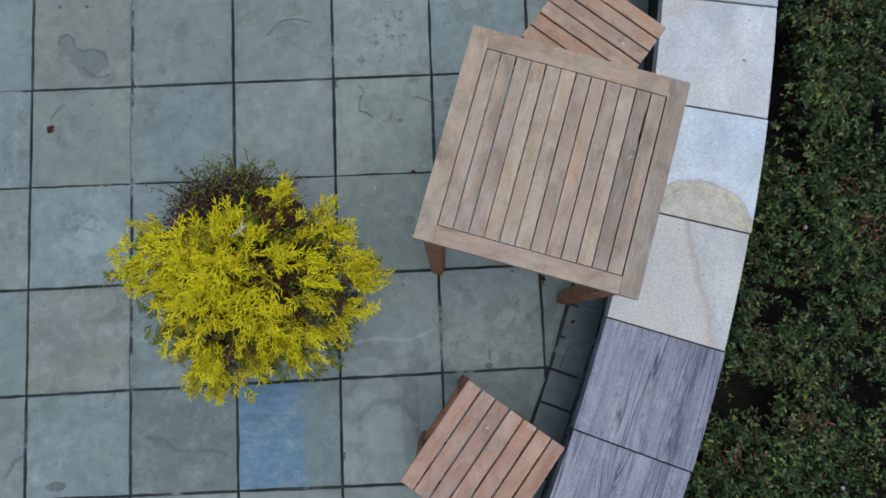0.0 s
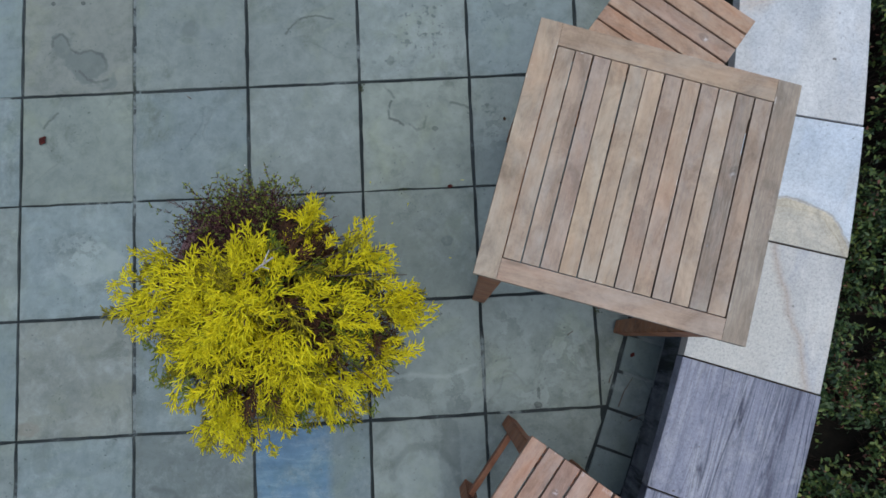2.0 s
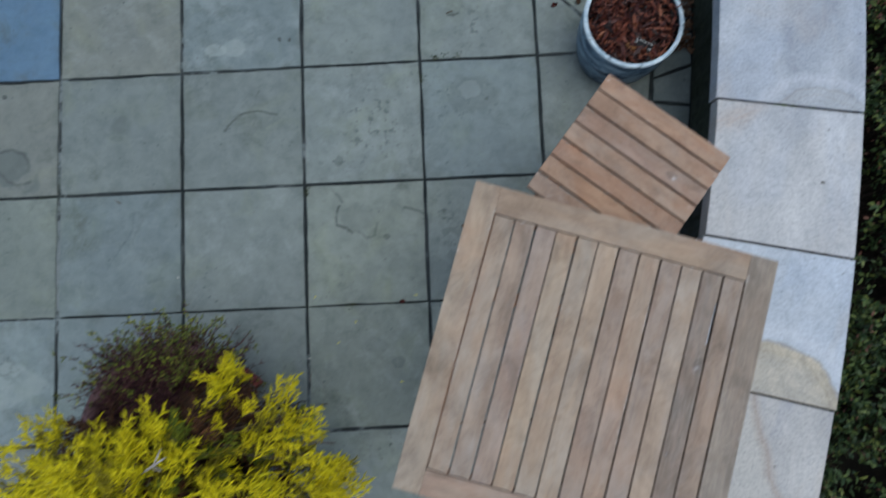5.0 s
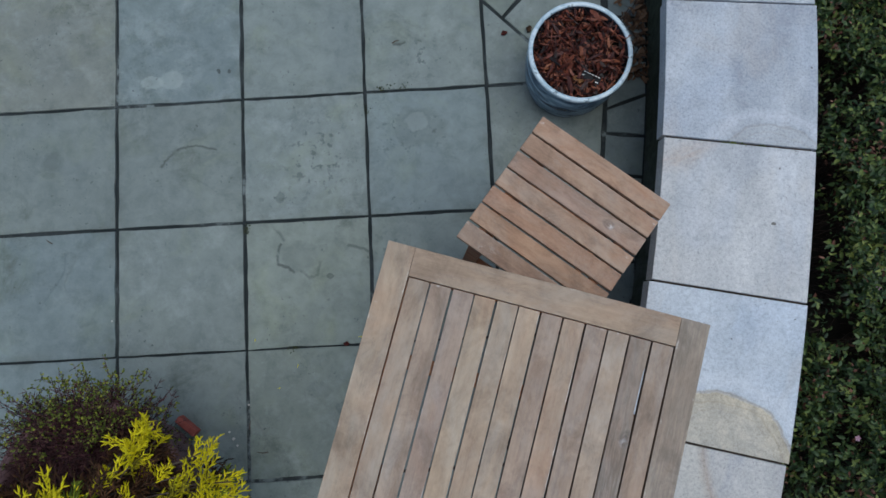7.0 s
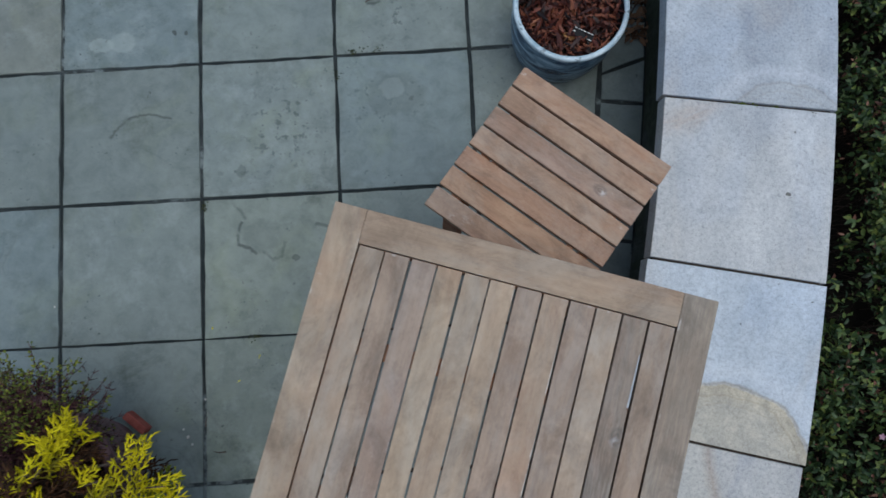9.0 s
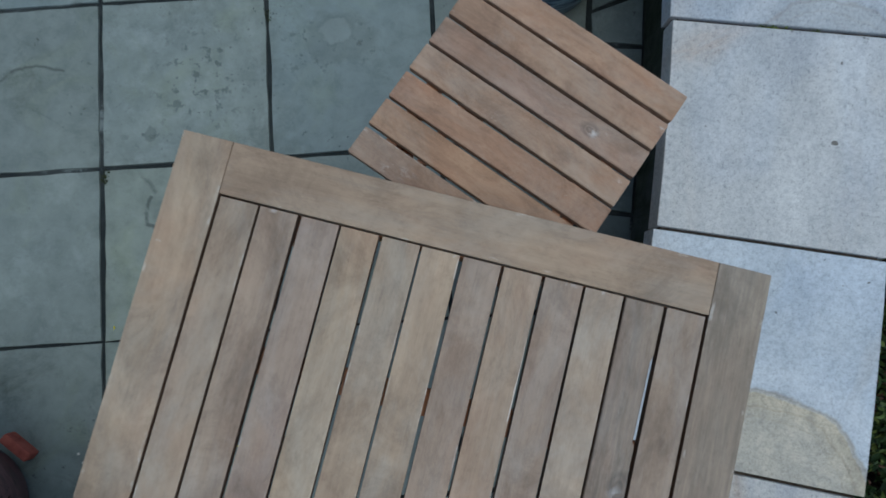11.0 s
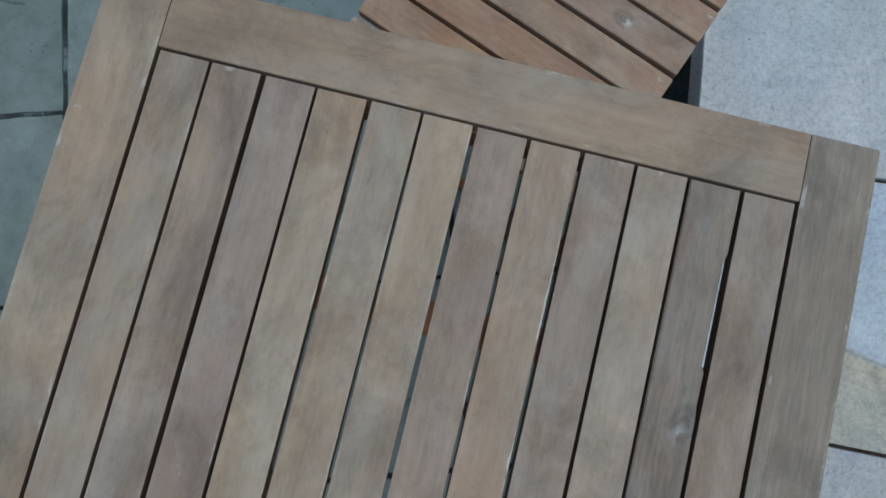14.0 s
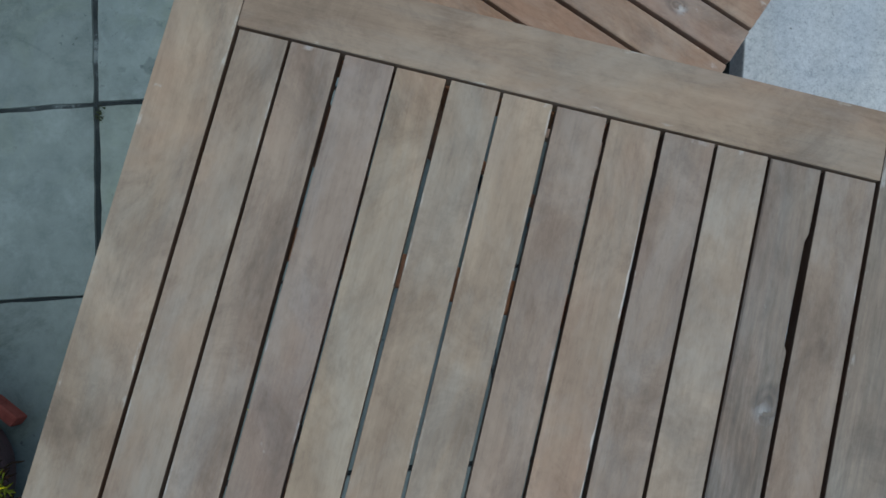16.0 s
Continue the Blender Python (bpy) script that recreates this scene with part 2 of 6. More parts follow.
def wood(name, dark, mid, light, knots=(), grey=0.5, wear=None, pink=0.6, weathered=None, scuffed=0.0, splintered=None):
    n = Nodes(name, 0.6, specular=0.25)
    info = n.add("ObjectInfo")
    at0 = n.add("TexCoord").outputs["Object"]
    at = n.vec("ADD", at0, n.vec("MULTIPLY", n.add("CombineXYZ", X=info.outputs["Random"], Y=info.outputs["Random"], Z=info.outputs["Random"]).outputs[0], (17, 23, 5)))
    bend = at
    for kx, ky, size in knots:
        d = n.vec("DISTANCE", at0, (kx, ky, 0.009))
        push = n.math("MULTIPLY", n.ramp(n.math("DIVIDE", d, size * 5), (0.0, 1.0), (1.0, 0.0)), size * 0.9)
        bend = n.vec("ADD", bend, n.add("CombineXYZ", Y=push).outputs[0])
    streak = n.noise(n.vec("MULTIPLY", bend, (1.3, 42, 42)), 3.0, 7, 0.62, 0.25)
    fibre = n.noise(n.vec("MULTIPLY", bend, (11, 170, 170)), 3.0, 4, 0.7)
    cloud = n.noise(n.vec("MULTIPLY", at, (1.0, 1.9, 1.9)), 7.5, 6, 0.66, 0.5)
    col = n.ramp(n.math("ADD", n.math("MULTIPLY", streak, 0.28), n.math("MULTIPLY", cloud, 0.72)), (0.32, dark), (0.5, mid), (0.68, light))
    silver = n.ramp(n.noise(n.vec("MULTIPLY", at, (1.0, 2.4, 2.4)), 5.2, 7, 0.68, 0.6), (0.44, 0.0), (0.64, grey * 1.1))
    col = n.mix(silver, col, (0.412, 0.383, 0.352))
    rosy = n.ramp(n.noise(n.vec("MULTIPLY", at, (1.0, 2.0, 2.0)), 4.3, 4, 0.6), (0.48, 0.0), (0.68, pink))
    col = n.mix(rosy, col, n.mix(1.0, col, (1.02, 0.86, 0.80), "MULTIPLY"))
    col = n.mix(n.ramp(fibre, (0.52, 0.0), (0.70, 0.2)), col, n.mix(1.0, col, (0.52, 0.49, 0.48), "MULTIPLY"))
    murk = n.ramp(n.noise(n.vec("MULTIPLY", at, (1.0, 1.5, 1.5)), 8.5, 9, 0.74, 0.7), (0.47, 0.0), (0.64, 0.62))
    col = n.mix(murk, col, n.mix(1.0, col, (0.58, 0.57, 0.58), "MULTIPLY"))
    mottle = n.ramp(n.noise(n.vec("MULTIPLY", at, (1.0, 1.6, 1.6)), 55, 8, 0.78, 0.3), (0.48, 0.0), (0.66, 0.36))
    col = n.mix(mottle, col, n.mix(1.0, col, (0.66, 0.64, 0.63), "MULTIPLY"))
    stain = n.math("MULTIPLY", n.ramp(n.noise(n.vec("MULTIPLY", at, (1.0, 5, 5)), 7, 8, 0.75, 0.8), (0.62, 0.0), (0.8, 0.55)), 1.0)
    col = n.mix(stain, col, (0.10, 0.085, 0.08))
    chips = n.ramp(n.noise(at, 46, 3, 0.5, 0.8), (0.755, 0.0), (0.785, 0.35))
    col = n.mix(chips, col, (0.56, 0.53, 0.50))
    for kx, ky, size in knots:
        d = n.vec("DISTANCE", n.vec("MULTIPLY", at0, (0.75, 1.0, 0.0)), (kx * 0.75, ky, 0.0))
        d = n.math("ADD", d, n.math("MULTIPLY", n.math("SUBTRACT", n.noise(at, 70, 3), 0.5), size * 0.9))
        ring = n.ramp(n.math("DIVIDE", d, size * 1.6), (0.0, 0.25), (0.25, 0.9), (0.4, 0.25), (0.6, 0.8), (1.0, 0.0))
        col = n.mix(n.math("MULTIPLY", ring, 0.75), col, (0.14, 0.115, 0.105))
        scar = n.ramp(n.vec("DISTANCE", at0, (kx + size * 0.9, ky - size * 0.2, 0.009)), (0.0, 0.8), (size * 1.1, 0.0))
        col = n.mix(n.math("MULTIPLY", scar, n.ramp(n.noise(at, 90, 3), (0.45, 0.0), (0.55, 1.0))), col, (0.6, 0.58, 0.57))
    if scuffed:
        rub = n.math("MULTIPLY", n.ramp(n.noise(n.vec("MULTIPLY", at, (1, 1.6, 1)), 34, 6, 0.75), (0.56, 0.0), (0.66, scuffed)), n.ramp(n.noise(at, 7, 2), (0.58, 0.0), (0.66, 1.0)))
        col = n.mix(rub, col, (0.60, 0.55, 0.53))
    if splintered:
        # one long edge has splintered to bare pale wood
        edge_y, x0, x1 = splintered
        where = n.add("SeparateXYZ", Vector=n.vec("ADD", at0, n.vec("MULTIPLY", n.vec("SUBTRACT", n.add("TexNoise", Vector=at, Scale=45.0, Detail=5.0).outputs["Color"], (0.5, 0.5, 0.5)), (0.0, 0.006, 0.0))))
        bare = n.ramp(n.math("MULTIPLY", n.math("SUBTRACT", where.outputs[1], edge_y), 100.0), (0.0, 0.0), (0.06, 0.85))
        along = n.ramp(n.math("DIVIDE", n.math("ABSOLUTE", n.math("SUBTRACT", where.outputs[0], (x0 + x1) / 2)), (x1 - x0) / 2), (0.8, 1.0), (1.0, 0.0))
        patchy = n.ramp(n.noise(n.vec("MULTIPLY", at, (1, 0.2, 0.2)), 16, 4, 0.6), (0.42, 0.0), (0.5, 1.0))
        col = n.mix(n.math("MULTIPLY", n.math("MULTIPLY", bare, along), patchy), col, (0.62, 0.58, 0.55))
    if weathered:
        # a stretch along the board that has gone dark grey, in streaks
        mid_x, half_x, deep = weathered
        run = n.ramp(n.math("DIVIDE", n.math("ABSOLUTE", n.math("SUBTRACT", n.add("SeparateXYZ", Vector=at0).outputs[0], mid_x)), half_x), (0.3, 1.0), (1.0, 0.0))
        lines = n.ramp(n.noise(n.vec("MULTIPLY", at, (5, 60, 60)), 3.0, 6, 0.7, 0.3), (0.38, 0.05), (0.62, deep))
        col = n.mix(n.math("MULTIPLY", run, lines), col, (0.10, 0.092, 0.082))
    if wear:
        half_l, half_w = wear
        xyz = n.add("SeparateXYZ", Vector=n.vec("ABSOLUTE", at0))
        rub = n.math("MAXIMUM", n.math("SUBTRACT", xyz.outputs[0], half_l), n.math("SUBTRACT", xyz.outputs[1], half_w))
        rub = n.ramp(n.math("ADD", n.math("MULTIPLY", rub, 60.0), 0.5), (0.42, 0.0), (0.5, 0.6))
        rub = n.math("MULTIPLY", rub, n.ramp(n.noise(n.vec("MULTIPLY", at, (2.2, 6, 6)), 9, 5, 0.7), (0.58, 0.0), (0.66, 1.0)))
        col = n.mix(rub, col, (0.56, 0.52, 0.49))
    col = n.mix(1.0, col, info.outputs["Color"], "MULTIPLY")
    nrm = n.bump(n.math("ADD", fibre, streak), 0.2, 0.001)
    return n.done(col, nrm, n.ramp(streak, (0.3, 0.52), (0.7, 0.7)))


def coping(name, kind, arc=None, grime=0.3, seam=(), blush=None):
    """Sawn sandstone. arc: centre, radius, fill, colour, rim; seam: points of a rusty seam; blush: centre, half length and half width of a slanting rusty bloom."""
    n = Nodes(name, 0.75, specular=0.2)
    info = n.add("ObjectInfo")
    at0 = n.add("TexCoord").outputs["Object"]
    at = n.vec("ADD", at0, n.vec("MULTIPLY", n.add("CombineXYZ", X=info.outputs["Random"], Y=info.outputs["Random"], Z=info.outputs["Random"]).outputs[0], (11, 19, 7)))
    grain = n.noise(at, 260, 3, 0.75)
    speck = n.noise(at, 115, 4, 0.7)
    cloud = n.noise(n.vec("MULTIPLY", at, (2.2, 1.0, 1.0)), 3.2, 5, 0.6, 0.6)
    if kind == "veined":
        long = n.noise(n.vec("MULTIPLY", at, (7.0, 0.5, 1.0)), 2.4, 6, 0.6, 0.7)
        hair = n.noise(n.vec("MULTIPLY", at, (34.0, 1.0, 1.0)), 2.2, 7, 0.7, 1.0)
        col = n.ramp(n.math("ADD", n.math("MULTIPLY", long, 0.7), n.math("MULTIPLY", cloud, 0.3)), (0.32, (0.17, 0.178, 0.232)), (0.5, (0.262, 0.268, 0.34)), (0.66, (0.39, 0.395, 0.455)))
        col = n.mix(n.ramp(hair, (0.50, 0.0), (0.60, 0.5), (0.72, 0.2)), col, (0.125, 0.125, 0.17))
        flow = n.noise(n.vec("MULTIPLY", at, (3.0, 0.22, 0.0)), 1.5, 4.0, 0.45, 0.2)
        for lines, thick, strong in ((15.0, 0.10, 1.0), (37.0, 0.16, 0.75), (71.0, 0.22, 0.5)):
            saw = n.math("ABSOLUTE", n.math("SUBTRACT", n.math("FRACT", n.math("MULTIPLY", flow, lines)), 0.5))
            where = n.ramp(n.noise(n.vec("MULTIPLY", at, (4.0, 0.3, 0.0)), 1.6 + lines / 30, 4, 0.6), (0.42, 0.0), (0.56, 1.0))
            col = n.mix(n.math("MULTIPLY", n.ramp(saw, (0.0, strong), (thick, 0.0)), where), col, (0.052, 0.054, 0.082))
        rub = n.ramp(n.noise(n.vec("MULTIPLY", at, (1.5, 1.0, 1.0)), 11, 7, 0.72, 0.4), (0.5, 0.0), (0.7, 0.4))
        col = n.mix(rub, col, (0.42, 0.42, 0.45))
        # two dark bands that follow the bedding along the slab
        sway = n.math("MULTIPLY", n.math("SUBTRACT", n.noise(n.vec("MULTIPLY", at, (0.4, 1.0, 0.0)), 3.0, 3, 0.5), 0.5), 0.10)
        across = n.math("ADD", n.add("SeparateXYZ", Vector=at0).outputs[0], sway)
        for place, wide, strong in ((0.135, 0.035, 0.75), (-0.02, 0.010, 0.7), (0.085, 0.012, 0.5)):
            band = n.ramp(n.math("ABSOLUTE", n.math("SUBTRACT", across, place)), (0.0, strong), (wide, 0.0))
            col = n.mix(n.math("MULTIPLY", band, n.ramp(hair, (0.36, 0.1), (0.56, 1.0))), col, (0.07, 0.072, 0.105))
    else:
        lo, hi = {"white": ((0.47, 0.475, 0.49), (0.62, 0.615, 0.62)), "pale": ((0.42, 0.415, 0.42), (0.57, 0.555, 0.54)), "cool": ((0.38, 0.41, 0.465), (0.54, 0.565, 0.61)), "sky": ((0.46, 0.50, 0.56), (0.59, 0.63, 0.69))}[kind]
        col = n.ramp(cloud, (0.3, lo), (0.7, hi))
        tinge = n.ramp(n.noise(n.vec("MULTIPLY", at, (2.0, 1.0, 1)), 2.1, 3, 0.5, 1.0), (0.46, 0.0), (0.6, 0.4))
        col = n.mix(tinge, col, n.mix(1.0, col, (0.93, 0.985, 1.08), "MULTIPLY"))
        scuff = n.ramp(n.noise(n.vec("MULTIPLY", at, (2.0, 1.3, 1)), 9, 7, 0.74, 0.6), (0.5, 0.0), (0.72, 0.24))
        col = n.mix(scuff, col, n.mix(1.0, col, (0.70, 0.70, 0.73), "MULTIPLY"))
        rust = n.ramp(n.noise(n.vec("MULTIPLY", at, (2.2, 0.9, 1)), 2.3, 5, 0.6, 0.8), (0.55, 0.0), (0.7, 0.3))
        col = n.mix(rust, col, (0.50, 0.43, 0.37))
        soot = n.ramp(n.noise(n.vec("MULTIPLY", at, (1.2, 1.0, 1.0)), 5.5, 8, 0.72, 0.5), (0.44, 0.0), (0.64, grime))
        col = n.mix(soot, col, (0.22, 0.22, 0.245))
    wander = n.vec("MULTIPLY", n.vec("SUBTRACT", n.add("TexNoise", Vector=at, Scale=13.0, Detail=5.0, Roughness=0.6).outputs["Color"], (0.5, 0.5, 0.5)), (0.04, 0.04, 0))
    flat = n.vec("ADD", n.vec("MULTIPLY", at0, (1, 1, 0)), wander)
    if seam:
        # one side of the seam is sandy, the other bluish with faint veins
        near = None
        for (ax, ay), (bx, by) in zip(seam, seam[1:]):
            d2 = (bx - ax) ** 2 + (by - ay) ** 2
            rel = n.vec("SUBTRACT", flat, (ax, ay, 0))
            along = n.math("MULTIPLY", n.vec("DOT_PRODUCT", rel, (bx - ax, by - ay, 0)), 1 / d2, True)
            foot = n.vec("MULTIPLY", n.add("CombineXYZ", X=along, Y=along, Z=along).outputs[0], (bx - ax, by - ay, 0))
            gap = n.vec("DISTANCE", rel, foot)
            near = gap if near is None else n.math("MINIMUM", near, gap)
        (ax, ay), (bx, by) = seam[0], seam[-1]
        beyond = n.vec("DOT_PRODUCT", n.vec("SUBTRACT", flat, (ax, ay, 0)), (-(by - ay), bx - ax, 0))
        col = n.mix(n.ramp(n.math("ADD", n.math("MULTIPLY", beyond, 8.0), 0.5), (0.42, 0.5), (0.52, 0.0)), col, (0.53, 0.505, 0.462))
        veins = n.noise(n.vec("MULTIPLY", at, (9.0, 1.3, 1.0)), 2.0, 5, 0.6, 0.6)
        col = n.mix(n.math("MULTIPLY", n.ramp(veins, (0.5, 0.0), (0.66, 0.55)), n.ramp(n.math("ADD", n.math("MULTIPLY", beyond, 8.0), 0.5), (0.5, 0.0), (0.6, 1.0))), col, (0.34, 0.35, 0.41))
        col = n.mix(n.ramp(near, (0.0, 0.5), (0.006, 0.35), (0.022, 0.0)), col, (0.36, 0.265, 0.20))
    if blush:
        bx, by, long, wide = blush
        rel = n.vec("SUBTRACT", flat, (bx, by, 0))
        along = n.math("MULTIPLY", n.vec("DOT_PRODUCT", rel, (0.87, 0.5, 0)), 1 / long)
        across = n.math("MULTIPLY", n.vec("DOT_PRODUCT", rel, (-0.5, 0.87, 0)), 1 / wide)
        d = n.vec("LENGTH", n.add("CombineXYZ", X=along, Y=across).outputs[0])
        streaky = n.noise(n.add("CombineXYZ", X=along, Y=n.math("MULTIPLY", across, 2.0)).outputs[0], 1.8, 6, 0.7)
        col = n.mix(n.math("MULTIPLY", n.ramp(d, (0.3, 0.6), (1.15, 0.0)), n.ramp(streaky, (0.35, 0.2), (0.6, 1.0))), col, (0.48, 0.385, 0.33))
    if arc:
        cx, cy, r, fill, col_in, rim = arc
        d = n.vec("DISTANCE", flat, (cx, cy, 0))
        inside = n.ramp(n.math("DIVIDE", d, r), (0.0, fill * 0.75), (0.75, fill * 0.8), (0.97, fill), (1.0, 0.0))
        mottled = n.noise(at, 16, 7, 0.72, 0.4)
        col = n.mix(inside, col, n.ramp(mottled, (0.32, tuple(c * 0.72 for c in col_in)), (0.5, col_in), (0.68, tuple(min(1, c * 1.3) for c in col_in))))
        rings = ((1.0, 0.026, rim), (0.88, 0.02, rim * 0.5), (0.78, 0.016, rim * 0.3))
        for place, thick, strong in rings:
            ring = n.ramp(n.math("DIVIDE", n.math("ABSOLUTE", n.math("SUBTRACT", d, r * place)), r), (0.0, strong), (thick, 0.0))
            col = n.mix(ring, col, (0.27, 0.215, 0.15))
        halo = n.ramp(n.math("DIVIDE", n.math("ABSOLUTE", n.math("SUBTRACT", d, r * 1.16)), r), (0.0, 0.4), (0.16, 0.0))
        col = n.mix(halo, col, (0.66, 0.68, 0.73))
    # open grain of the stone: blue-grey specks of a few millimetres, and finer grit
    col = n.mix(n.ramp(speck, (0.46, 0.0), (0.66, 0.45)), col, n.mix(1.0, col, (0.54, 0.555, 0.605), "MULTIPLY"))
    if kind != "veined":
        col = n.mix(n.ramp(speck, (0.30, 0.35), (0.42, 0.0)), col, n.mix(1.0, col, (1.3, 1.3, 1.28), "MULTIPLY"))
    col = n.mix(n.ramp(grain, (0.48, 0.0), (0.68, 0.4)), col, n.mix(1.0, col, (0.5, 0.5, 0.52), "MULTIPLY"))
    pores = n.ramp(n.noise(n.vec("MULTIPLY", at, (1.0, 0.75, 1.0)), 150, 3, 0.6), (0.60, 0.0), (0.68, 0.28 if kind == "sky" else 0.42))
    col = n.mix(pores, col, n.mix(1.0, col, (0.42, 0.42, 0.45), "MULTIPLY"))
    dots = n.ramp(n.noise(at, 34, 2, 0.4), (0.775, 0.0), (0.79, 0.8))
    col = n.mix(dots, col, (0.08, 0.07, 0.06))
    nrm = n.bump(n.math("ADD", grain, n.math("MULTIPLY", speck, 1.5)), 0.5, 0.0015)
    return n.done(col, n.bump(cloud, 0.4, 0.004, nrm))


def plain(name, dark, light, scale=20, roughness=0.8, bump=0.3, distance=0.002, island=False, specular=0.25):
    n = Nodes(name, roughness, specular=specular)
    at = n.add("NewGeometry")
    fac = n.noise(at.outputs["Position"], scale, 5, 0.65)
    if island:
        fac = n.math("ADD", n.math("MULTIPLY", fac, 0.45), n.math("MULTIPLY", at.outputs["Random Per Island"], 0.55))
    return n.done(n.ramp(fac, (0.28, dark), (0.72, light)), n.bump(n.noise(at.outputs["Position"], scale * 6, 4, 0.7), bump, distance))


def foliage(name, stops, scale=6.0, roughness=0.55, translucent=0.25):
    n = Nodes(name, roughness, specular=0.3)
    geo = n.add("NewGeometry")
    fac = n.math("ADD", n.math("MULTIPLY", n.noise(geo.outputs["Position"], scale, 3, 0.6), 0.55), n.math("MULTIPLY", geo.outputs["Random Per Island"], 0.45))
    col = n.ramp(fac, *stops)
    n.done(col)
    back = n.add("BsdfTranslucent", Color=col)
    both = n.add("MixShader", Fac=translucent)
    n.tree.links.new(n.bsdf.outputs[0], both.inputs[1])
    n.tree.links.new(back.outputs[0], both.inputs[2])
    n.tree.links.new(both.outputs[0], n.tree.nodes["Material Output"].inputs[0])
    return n.mat


def glaze(name, dark, light, scale=9, matt=0.0):
    n = Nodes(name, 0.16, specular=0.5)
    at = n.add("TexCoord").outputs["Object"]
    fac = n.noise(n.vec("MULTIPLY", at, (1, 1, 3.2)), scale, 5, 0.65, 0.8)
    col = n.ramp(fac, (0.34, dark), (0.62, light))
    col = n.mix(n.ramp(n.noise(at, 60, 3), (0.60, 0.0), (0.68, 0.75)), col, tuple(c * 0.3 for c in dark))
    return n.done(col, n.bump(n.noise(at, 25, 3), 0.25, 0.002), n.ramp(fac, (0.3, 0.12 + matt), (0.7, 0.3 + matt)))


def bark():
    n = Nodes("bark_chips", 0.5, specular=0.4)
    geo = n.add("NewGeometry")
    at = geo.outputs["Position"]
    fac = n.math("ADD", n.math("MULTIPLY", geo.outputs["Random Per Island"], 0.72), n.math("MULTIPLY", n.noise(at, 45, 5, 0.7), 0.28))
    col = n.ramp(fac, (0.18, (0.007, 0.003, 0.003)), (0.42, (0.05, 0.012, 0.010)), (0.62, (0.13, 0.034, 0.021)), (0.82, (0.21, 0.068, 0.036)), (0.93, (0.36, 0.17, 0.09)))
    return n.done(col, n.bump(n.noise(n.vec("MULTIPLY", at, (1, 3, 1)), 130, 5, 0.75), 0.8, 0.002))


def brushed_glaze(name):
    """Blue glaze laid on in drifting bands, with pale runs and dark breaks."""
    n = Nodes(name, 0.35, specular=0.15)
    at = n.add("TexCoord").outputs["Object"]
    band = n.noise(n.vec("MULTIPLY", at, (1.6, 1.6, 6.0)), 4.5, 6, 0.62, 1.1)
    col = n.ramp(band, (0.38, (0.012, 0.022, 0.055)), (0.48, (0.05, 0.09, 0.15)), (0.56, (0.16, 0.25, 0.33)), (0.68, (0.44, 0.56, 0.68)))
    runs = n.ramp(n.noise(n.vec("MULTIPLY", at, (1, 1, 2.5)), 21, 5, 0.7, 1.2), (0.56, 0.0), (0.7, 0.6))
    col = n.mix(runs, col, (0.05, 0.075, 0.10))
    return n.done(col, n.bump(n.noise(at, 40, 3), 0.15, 0.001), n.ramp(band, (0.3, 0.22), (0.7, 0.4)))


def stained_wall():
    """Blue-grey wall face with dark runs and mossy stretches."""
    n = Nodes("stained_wall_stone", 0.85, specular=0.2)
    at = n.add("NewGeometry").outputs["Position"]
    col = n.ramp(n.noise(at, 11, 6, 0.65), (0.3, (0.07, 0.075, 0.09)), (0.7, (0.19, 0.195, 0.225)))
    runs = n.ramp(n.noise(n.vec("MULTIPLY", at, (1, 1, 0.12)), 16, 6, 0.7), (0.46, 0.0), (0.6, 0.9))
    col = n.mix(runs, col, (0.016, 0.018, 0.022))
    # moss keeps to the damp stretch behind the glazed pot
    damp = n.math("ADD", n.math("MULTIPLY", n.add("SeparateXYZ", Vector=at).outputs[1], 0.35), n.noise(at, 2.2, 4, 0.65))
    moss = n.ramp(damp, (0.55, 0.1), (0.85, 0.9))
    col = n.mix(moss, col, n.ramp(n.noise(at, 30, 5, 0.7), (0.3, (0.018, 0.024, 0.014)), (0.7, (0.06, 0.07, 0.045))))
    return n.done(col, n.bump(n.noise(at, 60, 6, 0.7), 0.6, 0.004))


STONE, MORTAR = bluestone(), joint_mortar()
